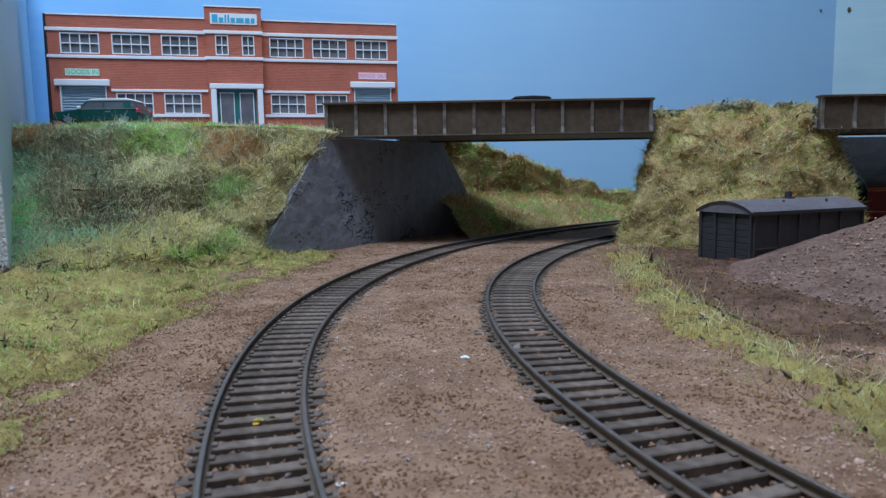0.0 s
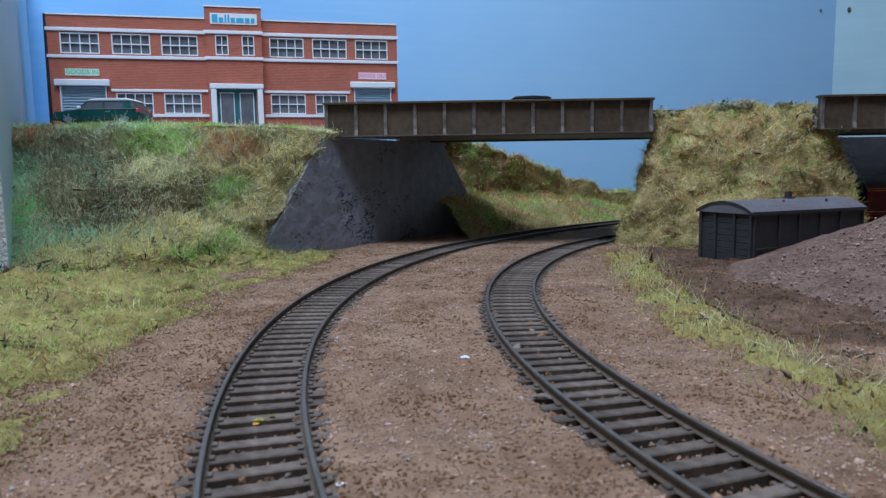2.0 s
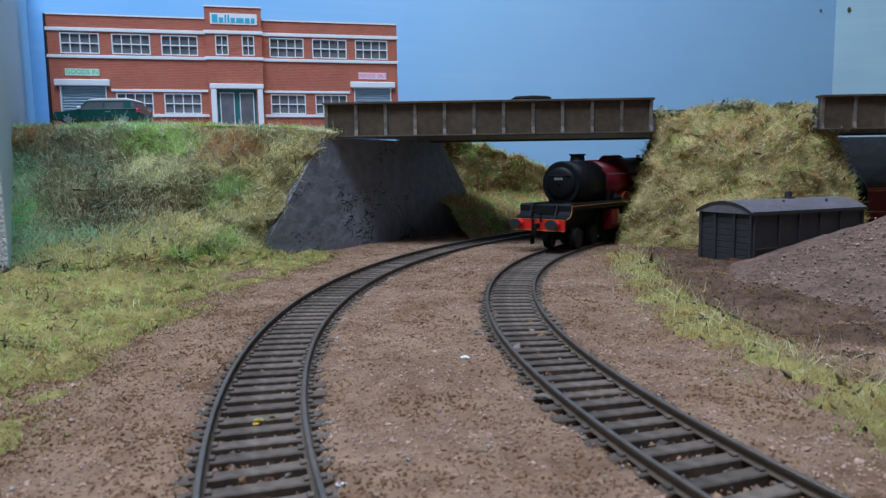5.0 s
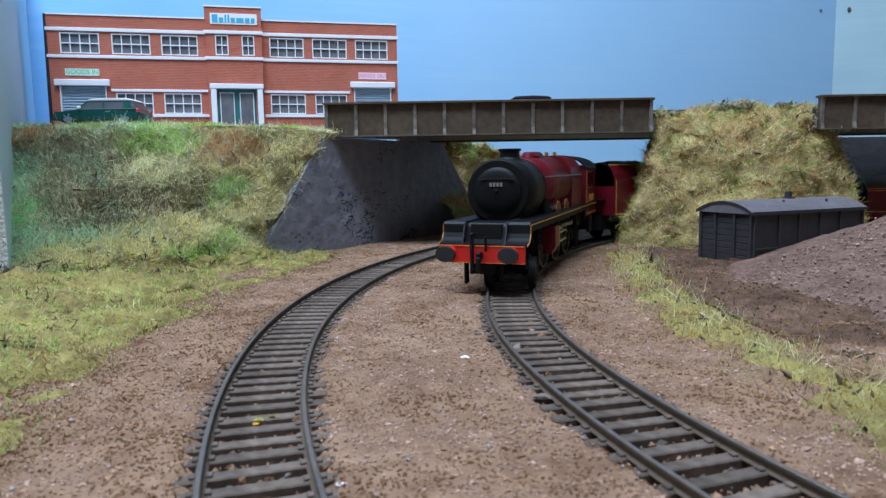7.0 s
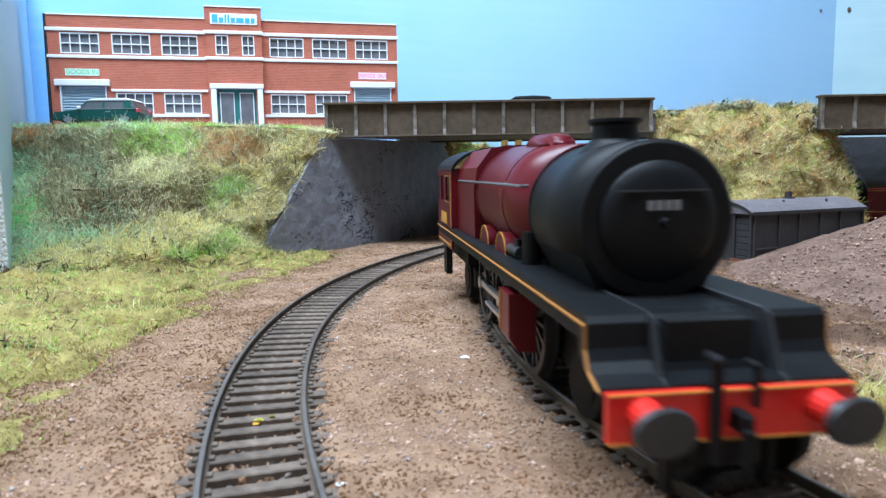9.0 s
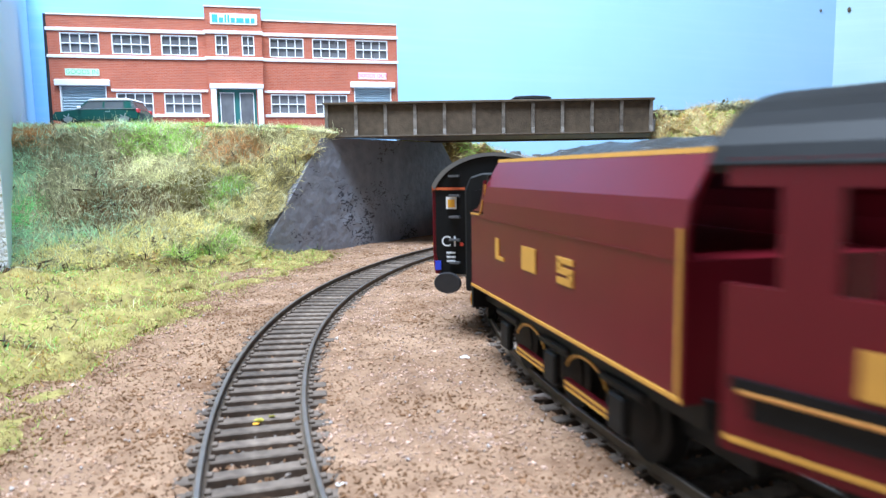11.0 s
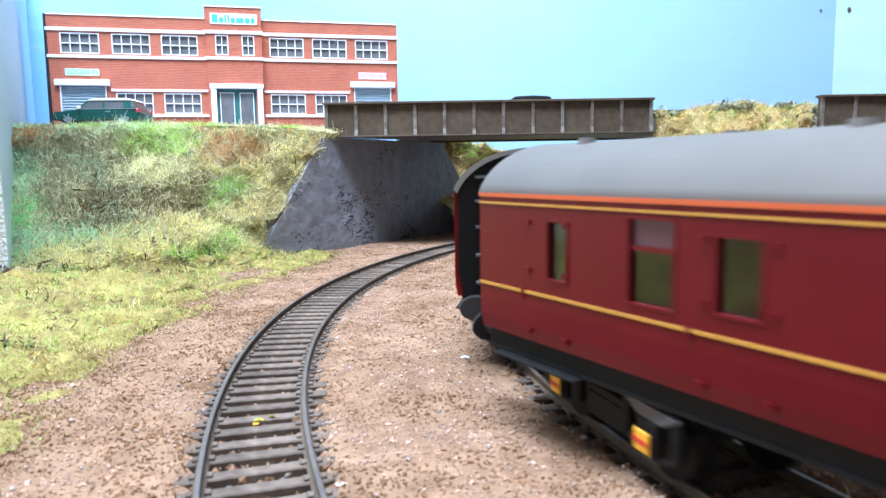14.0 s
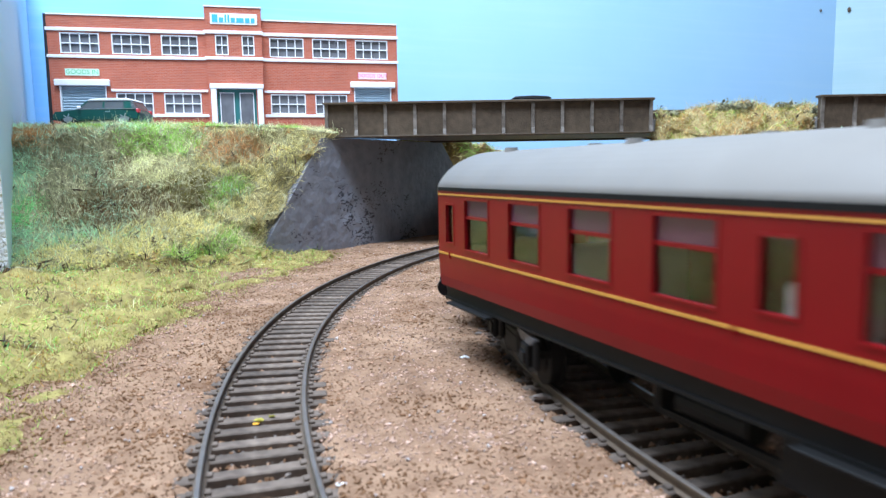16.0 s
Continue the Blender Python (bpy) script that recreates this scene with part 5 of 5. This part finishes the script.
def tender():
    L = 97.0
    t = tagged(thing("tender", 0, 0, 0), "crimson lined coal tender behind the locomotive", "tender")
    h = L / 2
    side = [(-17.2, 16.4), (-17.2, 38.0), (-16.6, 41.5), (-13.2, 47.4), (-12.4, 47.4), (-15.6, 41.2), (-16.4, 38.0), (-16.4, 16.4)]
    for s in (-1, 1):
        bm = bmesh.new()
        prism(bm, [(-s * p, q) for p, q in side], "x", -h + 14, h - 2)
        box(bm, -h + 4, -h + 14, *sorted((s * 16.4, s * 17.2)), 16.4, 35.0)
        prism(bm, [(-h + 14, 35.5), (-h + 5, 35.5), (-h + 9, 36.3), (-h + 11.6, 37.8), (-h + 13.2, 40.0), (-h + 14, 43.0)], "y", *sorted((s * 16.3, s * 17.1)))
        part("side_sheet", bm, CRIMSON, t)
        y = s * 17.3
        lines = [(-h + 4, h - 2, y - 0.12, y + 0.12, 16.7, 17.3), (h - 3.2, h - 2.6, y - 0.12, y + 0.12, 17.3, 38), (-h + 4, -h + 11, y - 0.12, y + 0.12, 34.6, 35.0)]
        curve = [(-h + 11, 34.8), (-h + 12.6, 36.2), (-h + 13.6, 38.4), (-h + 14.2, 42.0)]
        bm = bmesh.new()
        for (x0, z0), (x1, z1) in zip(curve, curve[1:]):
            prism(bm, [(x0, z0), (x1, z1), (x1 + 0.5, z1), (x0 + 0.5, z0)], "y", y - 0.15 + (0 if z1 < 40 else -s * 0.5), y + 0.15 + (0 if z1 < 40 else -s * 0.5))
        part("corner_lining", bm, GOLD, t)
        part("beading", boxes((-h + 11, h - 2, y - 0.1, y + 0.05, 34.0, 34.25)), CRIMSON, t)
        part("lining", boxes(*lines), GOLD, t, "gold lining round the side")
        bm = bmesh.new()
        prism(bm, [(s * 13.5, 47.0), (s * 12.3, 47.0), (s * 12.3, 47.7), (s * 13.4, 47.7)], "x", -h + 14, h - 2)
        part("top_lining", bm, GOLD, t)
        if s < 0:
            # three gold shapes of the company's lettering
            letters = (((-24.9, -22.6, 25.8, 30.4), (-22.6, -19.4, 25.8, 26.6)), ((-8.3, -1.1, 25.8, 30.4),), ((9.0, 15.6, 25.8, 26.9), (9.0, 15.6, 27.6, 28.7), (9.0, 15.6, 29.4, 30.4), (9.0, 10.8, 28, 30), (13.8, 15.6, 26.2, 28.2)))
            for g in letters:
                part("gold_lettering_shape", boxes(*[(a, b, y - 0.16, y + 0.16, c, d) for a, b, c, d in g]), GOLD, t)
        part("side_frame", boxes((-h + 3, h - 2, *sorted((s * 12.6, s * 13.6)), 12.6, 16.6)), UNDER, t)
        for x in (-26, 0, 26):
            part("axlebox", boxes((x - 2.6, x + 2.6, *sorted((s * 13.6, s * 15.2)), 5, 11), (x - 7, x + 7, *sorted((s * 13.6, s * 14.6)), 11.5, 13), bevel=0.4), UNDER, t)
        for x in (-13, 13):
            part("frame_lining", boxes((x - 8.5, x + 8.5, *sorted((s * 13.6, s * 13.9)), 6.2, 6.6)), GOLD, t)
            part("frame_lining", boxes((x - 8.5, x + 8.5, *sorted((s * 13.6, s * 13.9)), 5.2, 5.6)), GOLD, t)
            part("frame_stretcher", boxes((x - 9, x + 9, *sorted((s * 12.6, s * 13.6)), 5.0, 6.9)), CRIMSON, t, "crimson lower frame strip, lined in gold")
            bm = bmesh.new()
            arch = [(x + 8 * math.cos(a), 8.5 + 4.2 * math.sin(a)) for a in np.linspace(0.25, math.pi - 0.25, 12)]
            for (x0, z0), (x1, z1) in zip(arch, arch[1:]):
                prism(bm, [(x0, z0), (x1, z1), (x1, z1 + 0.45), (x0, z0 + 0.45)], "y", *sorted((s * 13.6, s * 13.9)))
            part("frame_arch_lining", bm, GOLD, t)
    part("tank", boxes((-h + 4, h - 3, -16.4, 16.4, 16, 34)), CRIMSON, t)
    part("rear_plate", boxes((-h + 13.4, -h + 14.2, -16, 16, 34, 44)), BLACK, t)
    part("frame", boxes((-h + 3, h, -8, 8, 7, 17)), UNDER, t)
    bm = bmesh.new()
    cyl(bm, (-h + 8, 0, 34), "z", 3.0, 3.0, 4.0, 18)
    part("water_filler", bm, BLACK, t)
    vs, fs = [], []
    n, m = 24, 12
    for i in range(n):
        for j in range(m):
            x, y = -h + 15 + (L - 22) * i / (n - 1), -12.5 + 25 * j / (m - 1)
            vs.append((x, y, 44.5 + 5.5 * (1 - (y / 13) ** 2) * (1 - ((x - 4) / 42) ** 4 * 0.6) + 1.3 * noise.noise(Vector((x / 3, y / 3, 1)))))
    for i in range(n - 1):
        for j in range(m - 1):
            fs.append((i * m + j, (i + 1) * m + j, (i + 1) * m + j + 1, i * m + j + 1))
    raw("coal_load", vs, fs, COAL, t)
    for y in (-12, 12):
        oval_buffer(t, -h + 0.5, y, 14.2, -1)
    part("buffer_beam", boxes((-h + 3, -h + 4.2, -17, 17, 11, 17.5)), BLACK, t)
    for x in (-26, 0, 26):
        wheelset("tender_wheel", t, x, 7.0)
    part("fall_plate", boxes((h - 3, h + 4, -10, 10, 25.5, 26.2)), BLACK, t)
    return t


def coach(length, paint, roof_mat, orange, wins, frosted, label, brake):
    """wins: openings as start and end from the leading end; frosted: the pane that is white."""
    t = tagged(thing("coach", 0, 0, 0), label, "railway coach", "coaches of the train")
    h, W = length / 2, 17.6
    zb, z0, z1, zc = 16.0, 26.6, 38.3, 40.6

    def X(u):
        return h - u
    for s in (-1, 1):
        y0, y1 = sorted((s * W, s * (W - 0.9)))
        bm = bmesh.new()
        # lower side with its tumblehome, then pillars between the windows and the strip above them
        prism(bm, [(s * (W - 0.6), zb), (s * (W - 0.15), 18.5), (s * W, 22), (s * W, z0), (s * (W - 0.9), z0), (s * (W - 0.9), 22), (s * (W - 2.1), zb)], "x", -h, h)
        side = part("body_side", bm, paint, t)
        part("upper_panel", boxes((-h, h, y0, y1, z1, zc)), paint, side)
        edge = 0.0
        for a, b, nar in wins + [(length, length, 0)]:
            part("window_pillar", boxes((X(a), X(edge), y0, y1, z0, z1)), paint, side)
            if nar:
                part("door_panel", boxes((X(b), X(a), y0, y1, z0, 27.5)), paint, side)
                part("door_panel", boxes((X(b), X(a), y0, y1, 36.8, z1)), paint, side)
            edge = b
        for a, b, nar in wins:
            lo, hi = (27.5, 36.8) if nar else (z0, z1)
            yy = s * (W - 0.75)
            pane = part("window", boxes((X(b), X(a), yy - 0.12, yy + 0.12, lo, hi if nar else 34.2)), FROST if (a, b) == frosted else GLASS, side)
            if not nar:
                part("ventilator_pane", boxes((X(b), X(a), yy - 0.12, yy + 0.12, 34.2, hi)), FROST if (a, b) == frosted and brake else VENTGLASS, pane)
            pane.visible_shadow = (a, b) == frosted
            if not nar:
                part("ventilator_bar", boxes((X(b), X(a), *sorted((s * (W - 0.9), s * (W - 0.25))), 33.9, 34.6)), paint, pane)
            yf = s * (W + 0.05)
            fr = 0.45
            part("window_frame", boxes((X(b) - fr, X(b), yf - 0.12, yf + 0.12, lo - fr, hi + fr), (X(a), X(a) + fr, yf - 0.12, yf + 0.12, lo - fr, hi + fr), (X(b), X(a), yf - 0.12, yf + 0.12, lo - fr, lo), (X(b), X(a), yf - 0.12, yf + 0.12, hi, hi + fr)), paint, pane)
        y = s * (W + 0.1)
        part("waist_line", boxes((-h, h, y - 0.1, y + 0.1, 24.3, 24.8)), GOLD, side, "yellow waist line")
        part("cantrail_line", boxes((-h, h, y - 0.1, y + 0.1, 39.25, 39.65)), GOLD, side)
        if orange:
            part("orange_line", boxes((-h, h, y - 0.1, y + 0.12, 40.5, 41.2)), ORANGE, side, "orange cantrail line")
        else:
            part("dark_line", boxes((-h, h, y - 0.1, y + 0.12, 40.3, 41.2)), UNDER, side)
        if brake:
            part("lettering_bar", boxes((X(88), X(39), y - 0.1, y + 0.1, 20.0, 21.1)), GOLD, side, "plain yellow bar of lettering")
            part("number_bar", boxes((X(21.5), X(14.5), y - 0.1, y + 0.1, 20.0, 21.1)), GOLD, side)
            for a in (131.5, 141.9, 152.2, 181, 190.5, 216.5, 226.0):
                part("door_hinge", boxes((X(a) - 0.5, X(a) + 0.5, y - 0.3, y + 0.3, 28, 28.9), (X(a) - 0.5, X(a) + 0.5, y - 0.3, y + 0.3, 36, 36.9), (X(a) - 0.5, X(a) + 0.5, y - 0.3, y + 0.3, 17.5, 18.4)), paint, side)
            for a in (143.2, 192.5, 227.5):
                part("door_handle", boxes((X(a) - 0.3, X(a) + 0.3, y - 0.3, y + 0.3, 23.4, 25.2)), paint, side)
        else:
            for a in (5, 137, 227):
                part("door_handle", boxes((X(a) - 0.3, X(a) + 0.3, y - 0.3, y + 0.3, 23.6, 25.2)), paint, side)
    arc = [(W * 1.005 * math.sin(a) / math.sin(1.3), 41.0 + 9.2 * (math.cos(a) - math.cos(1.3)) / (1 - math.cos(1.3))) for a in np.linspace(-1.3, 1.3, 21)]
    bm = bmesh.new()
    prism(bm, arc + [(p * 0.95, q - 1.0) for p, q in arc[::-1]], "x", -h - 0.5, h + 0.5)
    roof = part("roof", bm, roof_mat, t, "plain grey arched roof")
    for p in roof.data.polygons:
        p.use_smooth = len(p.vertices) == 4
    for i, a in enumerate(np.linspace(14, length - 14, 10)):
        bm = bmesh.new()
        cyl(bm, (X(a), (-1) ** i * 4.0, 49.0), "z", 1.8, 1.5, 1.7, 12)
        part("roof_vent", bm, roof_mat, roof)
    part("floor", boxes((-h + 1.1, h - 1.1, -W + 2, W - 2, 15, 16.2)), SEAT, t)
    for a in np.arange(30, length - 20, 50.0):
        part("partition", boxes((X(a) - 0.5, X(a) + 0.5, 4.0, W - 3, 15.5, 44)), SEAT, t)
        part("seat", boxes((X(a) - 8, X(a) - 0.5, -W + 3, 3, 15.5, 22), (X(a) - 2.5, X(a) - 0.5, -W + 3, 3, 22, 31), bevel=0.6), SEAT, t)
    # ends with corridor connection, steps and buffers
    for d in (-1, 1):
        x = d * h
        bm = bmesh.new()
        pts = [(-W + 1.3, zb), (W - 1.3, zb), (W, 22)] + [(p, q) for p, q in arc[::-1]] + [(-W, 22)]
        a, b = sorted((x, x - d * 1.0))
        prism(bm, [(p * 0.985, q - 0.15) for p, q in pts], "x", a, b)
        end = part("end_panel", bm, BLACK, t, "black coach end")
        a, b = sorted((x, x + d * 5.0))
        g = [(-7, 12), (7, 12), (7, 40), (5.5, 43.5), (2, 44.6), (-2, 44.6), (-5.5, 43.5), (-7, 40)]
        bm = bmesh.new()
        prism(bm, g, "x", a, b)
        bmesh.ops.bevel(bm, geom=bm.edges[:], offset=0.5, segments=1, affect="EDGES")
        gang = part("gangway", bm, UNDER, end, "black corridor gangway bellows")
        a, b = sorted((x + d * 5.0, x + d * 5.4))
        part("gangway_door", boxes((a, b, -5, 5, 14, 40)), BLACK, gang)
        for s in (-1, 1):
            for z in (19, 25.5, 32, 38, 43.5):
                a, b = sorted((x, x + d * 1.6))
                part("end_step", boxes((a, b, *sorted((s * 9.5, s * 12.5)), z, z + 0.6)), STEPGREY, end)
            oval_buffer(end, x + d * 6.2, s * 12.0, 14.2, d)
        if brake and d > 0:
            for s in (-1, 1):
                part("orange_end_line", boxes((x, x + 0.3, *sorted((s * 8, s * W)), 39.9, 40.6)), ORANGE, end)
            part("warning_plate", boxes((x, x + 0.35, -13.5, -10.5, 34.5, 38)), WHITE, end, "small white and yellow notice plate")
            part("notice_mark", boxes((x + 0.3, x + 0.5, -13, -11, 35, 37.2)), YELLOWBOX, end)
            part("blue_panel", boxes((x, x + 0.35, -17.0, -15.3, 17, 19.6)), BLUEMARK, end)
            part("red_mark", boxes((x, x + 0.35, -9.6, -8.6, 24, 25)), REDMARK, end)
            words("route_code", "C1", 4.2, Matrix.Translation((x + 0.3, -12.6, 25.2)) @ Matrix.Rotation(math.pi / 2, 4, "Z") @ Matrix.Rotation(math.pi / 2, 4, "X"), WHITE, end, 0.1)
            for z in (21.8, 20.6, 19.4):
                part("end_lettering_bar", boxes((x, x + 0.35, -13.6, -11, z, z + 0.5)), WHITE, end)
    # underframe
    for s in (-1, 1):
        sole = part("solebar", boxes((-h + 1, h - 1, *sorted((s * 14.8, s * 16.0)), 12.9, 16.0)), UNDER, t)
        part("solebar_flange", boxes((-h + 1, h - 1, *sorted((s * 14.8, s * 16.4)), 12.3, 12.9)), UNDER, sole)
    for a in (16, length / 2, length - 16):
        for s in (-1, 1):
            part("footboard", boxes((X(a) - 11, X(a) + 11, *sorted((s * 15.6, s * 18.2)), 11.8, 12.3), bevel=0.1), UNDER, t)
    for x in (-30, 34):
        bm = bmesh.new()
        cyl(bm, (x - 7, -9, 8.5), "x", 2.6, 2.6, 14, 16)
        part("vacuum_cylinder", bm, UNDER, t)
    part("truss", boxes((-42, 42, -11.5, -10.5, 5.5, 6.5), (-42, 42, 10.5, 11.5, 5.5, 6.5), (-42, -40.5, -11.5, 11.5, 5.5, 13), (40.5, 42, -11.5, 11.5, 5.5, 13)), UNDER, t)
    part("battery_box", boxes((-16, 6, -14, -7, 4.5, 12), bevel=0.5), UNDER, t)
    part("battery_box", boxes((10, 26, -14, -8, 5.5, 12), bevel=0.5), UNDER, t)
    for bx in (h - 31.0, -h + 27.5):
        side_bars = [(-20, 20, *sorted((s * 11.2, s * 12.4)), 7.2, 9.2) for s in (-1, 1)] + [(-6, 6, *sorted((s * 11.0, s * 12.6)), 3.6, 8.0) for s in (-1, 1)]
        bg = part("bogie", boxes(*side_bars, (-5, 5, -11.5, 11.5, 5, 11), (-20, -18.8, -12, 12, 7.0, 9.0), (18.8, 20, -12, 12, 7.0, 9.0), bevel=0.3), UNDER, t)
        bg.location = (bx * MM, 0, 0)
        BOGIES.append((bg, t, h - bx, h))
        for wx in (-14, 14):
            for s in (-1, 1):
                part("axlebox", boxes((wx - 2.4, wx + 2.4, *sorted((s * 12.4, s * 14.0)), 4.0, 9.4), (wx - 1.7, wx + 1.7, *sorted((s * 14.0, s * 14.4)), 4.8, 7.8), bevel=0.4), UNDER, bg)
                leaves = [(wx - q, wx + q, *sorted((s * 12.4, s * 13.6)), 9.4 + k * 0.5, 9.8 + k * 0.5) for k, q in enumerate((3.6, 4.6, 5.6, 6.6))]
                part("bogie_spring", boxes(*leaves), STEPGREY, bg)
                for q in (-6.2, 6.2):
                    bm = bmesh.new()
                    cyl(bm, (wx + q, s * 12.9, 5.4), "z", 0.8, 0.8, 5.4, 10)
                    part("spring_hanger", bm, UNDER, bg)
                bm = bmesh.new()
                prism(bm, [(wx - 6.8, 5.0), (wx - 6.8, 6.0), (wx - 3, 4.4), (wx + 3, 4.4), (wx + 6.8, 6.0), (wx + 6.8, 5.0), (wx + 3, 3.5), (wx - 3, 3.5)], "y", *sorted((s * 12.5, s * 13.3)))
                part("tie_bar", bm, UNDER, bg)
                if brake:
                    part("axlebox_cover", boxes((wx - 1.9, wx + 1.9, *sorted((s * 14.4, s * 14.8)), 4.6, 7.9), bevel=0.2), YELLOWBOX, bg, "yellow axlebox cover with red stripe")
                    yy = s * 14.85
                    part("axlebox_stripe", boxes((wx - 1.7, wx + 1.7, yy - 0.1, yy + 0.1, 5.8, 6.6)), REDMARK, bg)
            wheelset("coach_wheel", bg, wx, 6.4)
    return t


C1WIN = [(5.5, 11, 1), (14, 26, 0), (30, 47, 0), (55, 72, 0), (80, 97, 0), (107.5, 125, 0), (134, 139.4, 1), (144.5, 150, 1), (155.7, 164, 0), (185.7, 191.7, 1), (198.3, 206.2, 0), (219.4, 224, 1)]
C2WIN = [(7.2, 16.6, 0), (22.4, 27.8, 1), (35.8, 47.4, 0), (59, 70.6, 0), (82, 93.8, 0), (107.5, 120, 0), (128.3, 133.5, 1), (140.6, 152.8, 0), (163, 175, 0), (185, 197, 0), (206.4, 218.3, 0), (225, 229.3, 1)]
loco, RODS = locomotive()
tend = tender()
coach_a = coach(241, MAROON, ROOFGREY, True, [(a - 3, b - 3, k) for a, b, k in C1WIN], (11, 23), "maroon brake coach with orange and yellow lining", True)
coach_b = coach(234, COACHRED, ROOFPALE, False, C2WIN, (7.2, 16.6), "bright red coach with a pale grey roof", False)
coach_c = copy_thing(coach_b, pose(0, 0, 0))
for o in coach_c.children_recursive:
    kind = o.name.split(".")[0]
    if kind == "coach_wheel":
        SPIN.append((o, o.location.x / MM, 6.4))
    elif kind == "bogie":
        BOGIES.append((o, coach_c, 117.0 - o.location.x / MM, 117.0))

parked = copy_thing(coach_a, pose(424 * MM, 492 * MM, -13.0 * MM, 0, 0, -4))
tagged(parked, "maroon coach parked beyond the second bridge")

# distance of each vehicle's leading end behind the buffers, its length and its two pivots
TRAIN = [(loco, 0.0, 198.0, 78.0, 119.0), (tend, 201.5, 97.0, 22.5, 74.5), (coach_a, 310.0, 241.0, 34.5, 206.5), (coach_b, 568.0, 234.0, 28.5, 200.5), (coach_c, 813.0, 234.0, 28.5, 200.5)]
RUN_T = [0.0, 3.5, 4.2, 6.5, 7.5, 8.5, 9.2, 11.5, 12.0, 12.5, 13.5, 15.0, 16.0]
RUN_S = [650.0, 417.0, 368.0, 217.5, 143.5, 60.0, -1.5, -228.5, -274.0, -317.2, -421.5, -572.0, -677.5]


def front(t):
    """Where the leading buffers stand along the line at t seconds, drawn smoothly."""
    T, S = np.array(RUN_T), np.array(RUN_S)
    v = np.gradient(S, T)
    i = int(np.clip(np.searchsorted(T, t) - 1, 0, len(T) - 2))
    d = T[i + 1] - T[i]
    u = (t - T[i]) / d
    return float((2 * u**3 - 3 * u**2 + 1) * S[i] + (u**3 - 2 * u**2 + u) * d * v[i] + (3 * u**2 - 2 * u**3) * S[i + 1] + (u**3 - u**2) * d * v[i + 1])


def place(s, length, p1, p2):
    x0, y0, _ = RIGHT.at(s + p1)
    x1, y1, _ = RIGHT.at(s + p2)
    th = math.atan2(y0 - y1, x0 - x1)
    k = length / 2 - p1
    return pose((x0 - k * math.cos(th)) * MM, (y0 - k * math.sin(th)) * MM, 0, 0, 0, math.degrees(th))


def motions():
    for ob, back, length, p1, p2 in TRAIN:
        walk(ob, [(k * 0.2, place(front(k * 0.2) + back, length, p1, p2)) for k in range(81)])
    for ob, vehicle, pivot, half in BOGIES:
        back, length, p1, p2 = next(v[1:] for v in TRAIN if v[0] == vehicle)
        rows = []
        for k in range(81):
            s = front(k * 0.2) + back
            body = place(s, length, p1, p2)
            x, y, _ = RIGHT.at(s + pivot)
            spot = body.inverted() @ Vector((x * MM, y * MM, 0))
            turn = (body.inverted() @ place(s + pivot - 17, 34, 0, 34)).to_euler().z
            rows.append((k * 0.2, pose(spot.x, spot.y, 0, 0, 0, math.degrees(turn))))
        walk(ob, rows)
    steps = 320
    for ob, x, r in SPIN:
        walk(ob, [(k * 16.0 / steps, pose(x * MM, 0, r * MM, 0, math.degrees((650.0 - front(k * 16.0 / steps)) / r), 0)) for k in range(steps + 1)])
    for ob, x, z, s in RODS:
        rows = []
        for k in range(steps + 1):
            a = (650.0 - front(k * 16.0 / steps)) / 12.6 + (0.0 if s > 0 else math.pi / 2)
            rows.append((k * 16.0 / steps, pose((x + 5 * math.sin(a)) * MM, 0, (z + 5 * math.cos(a)) * MM)))
        walk(ob, rows)


motions()
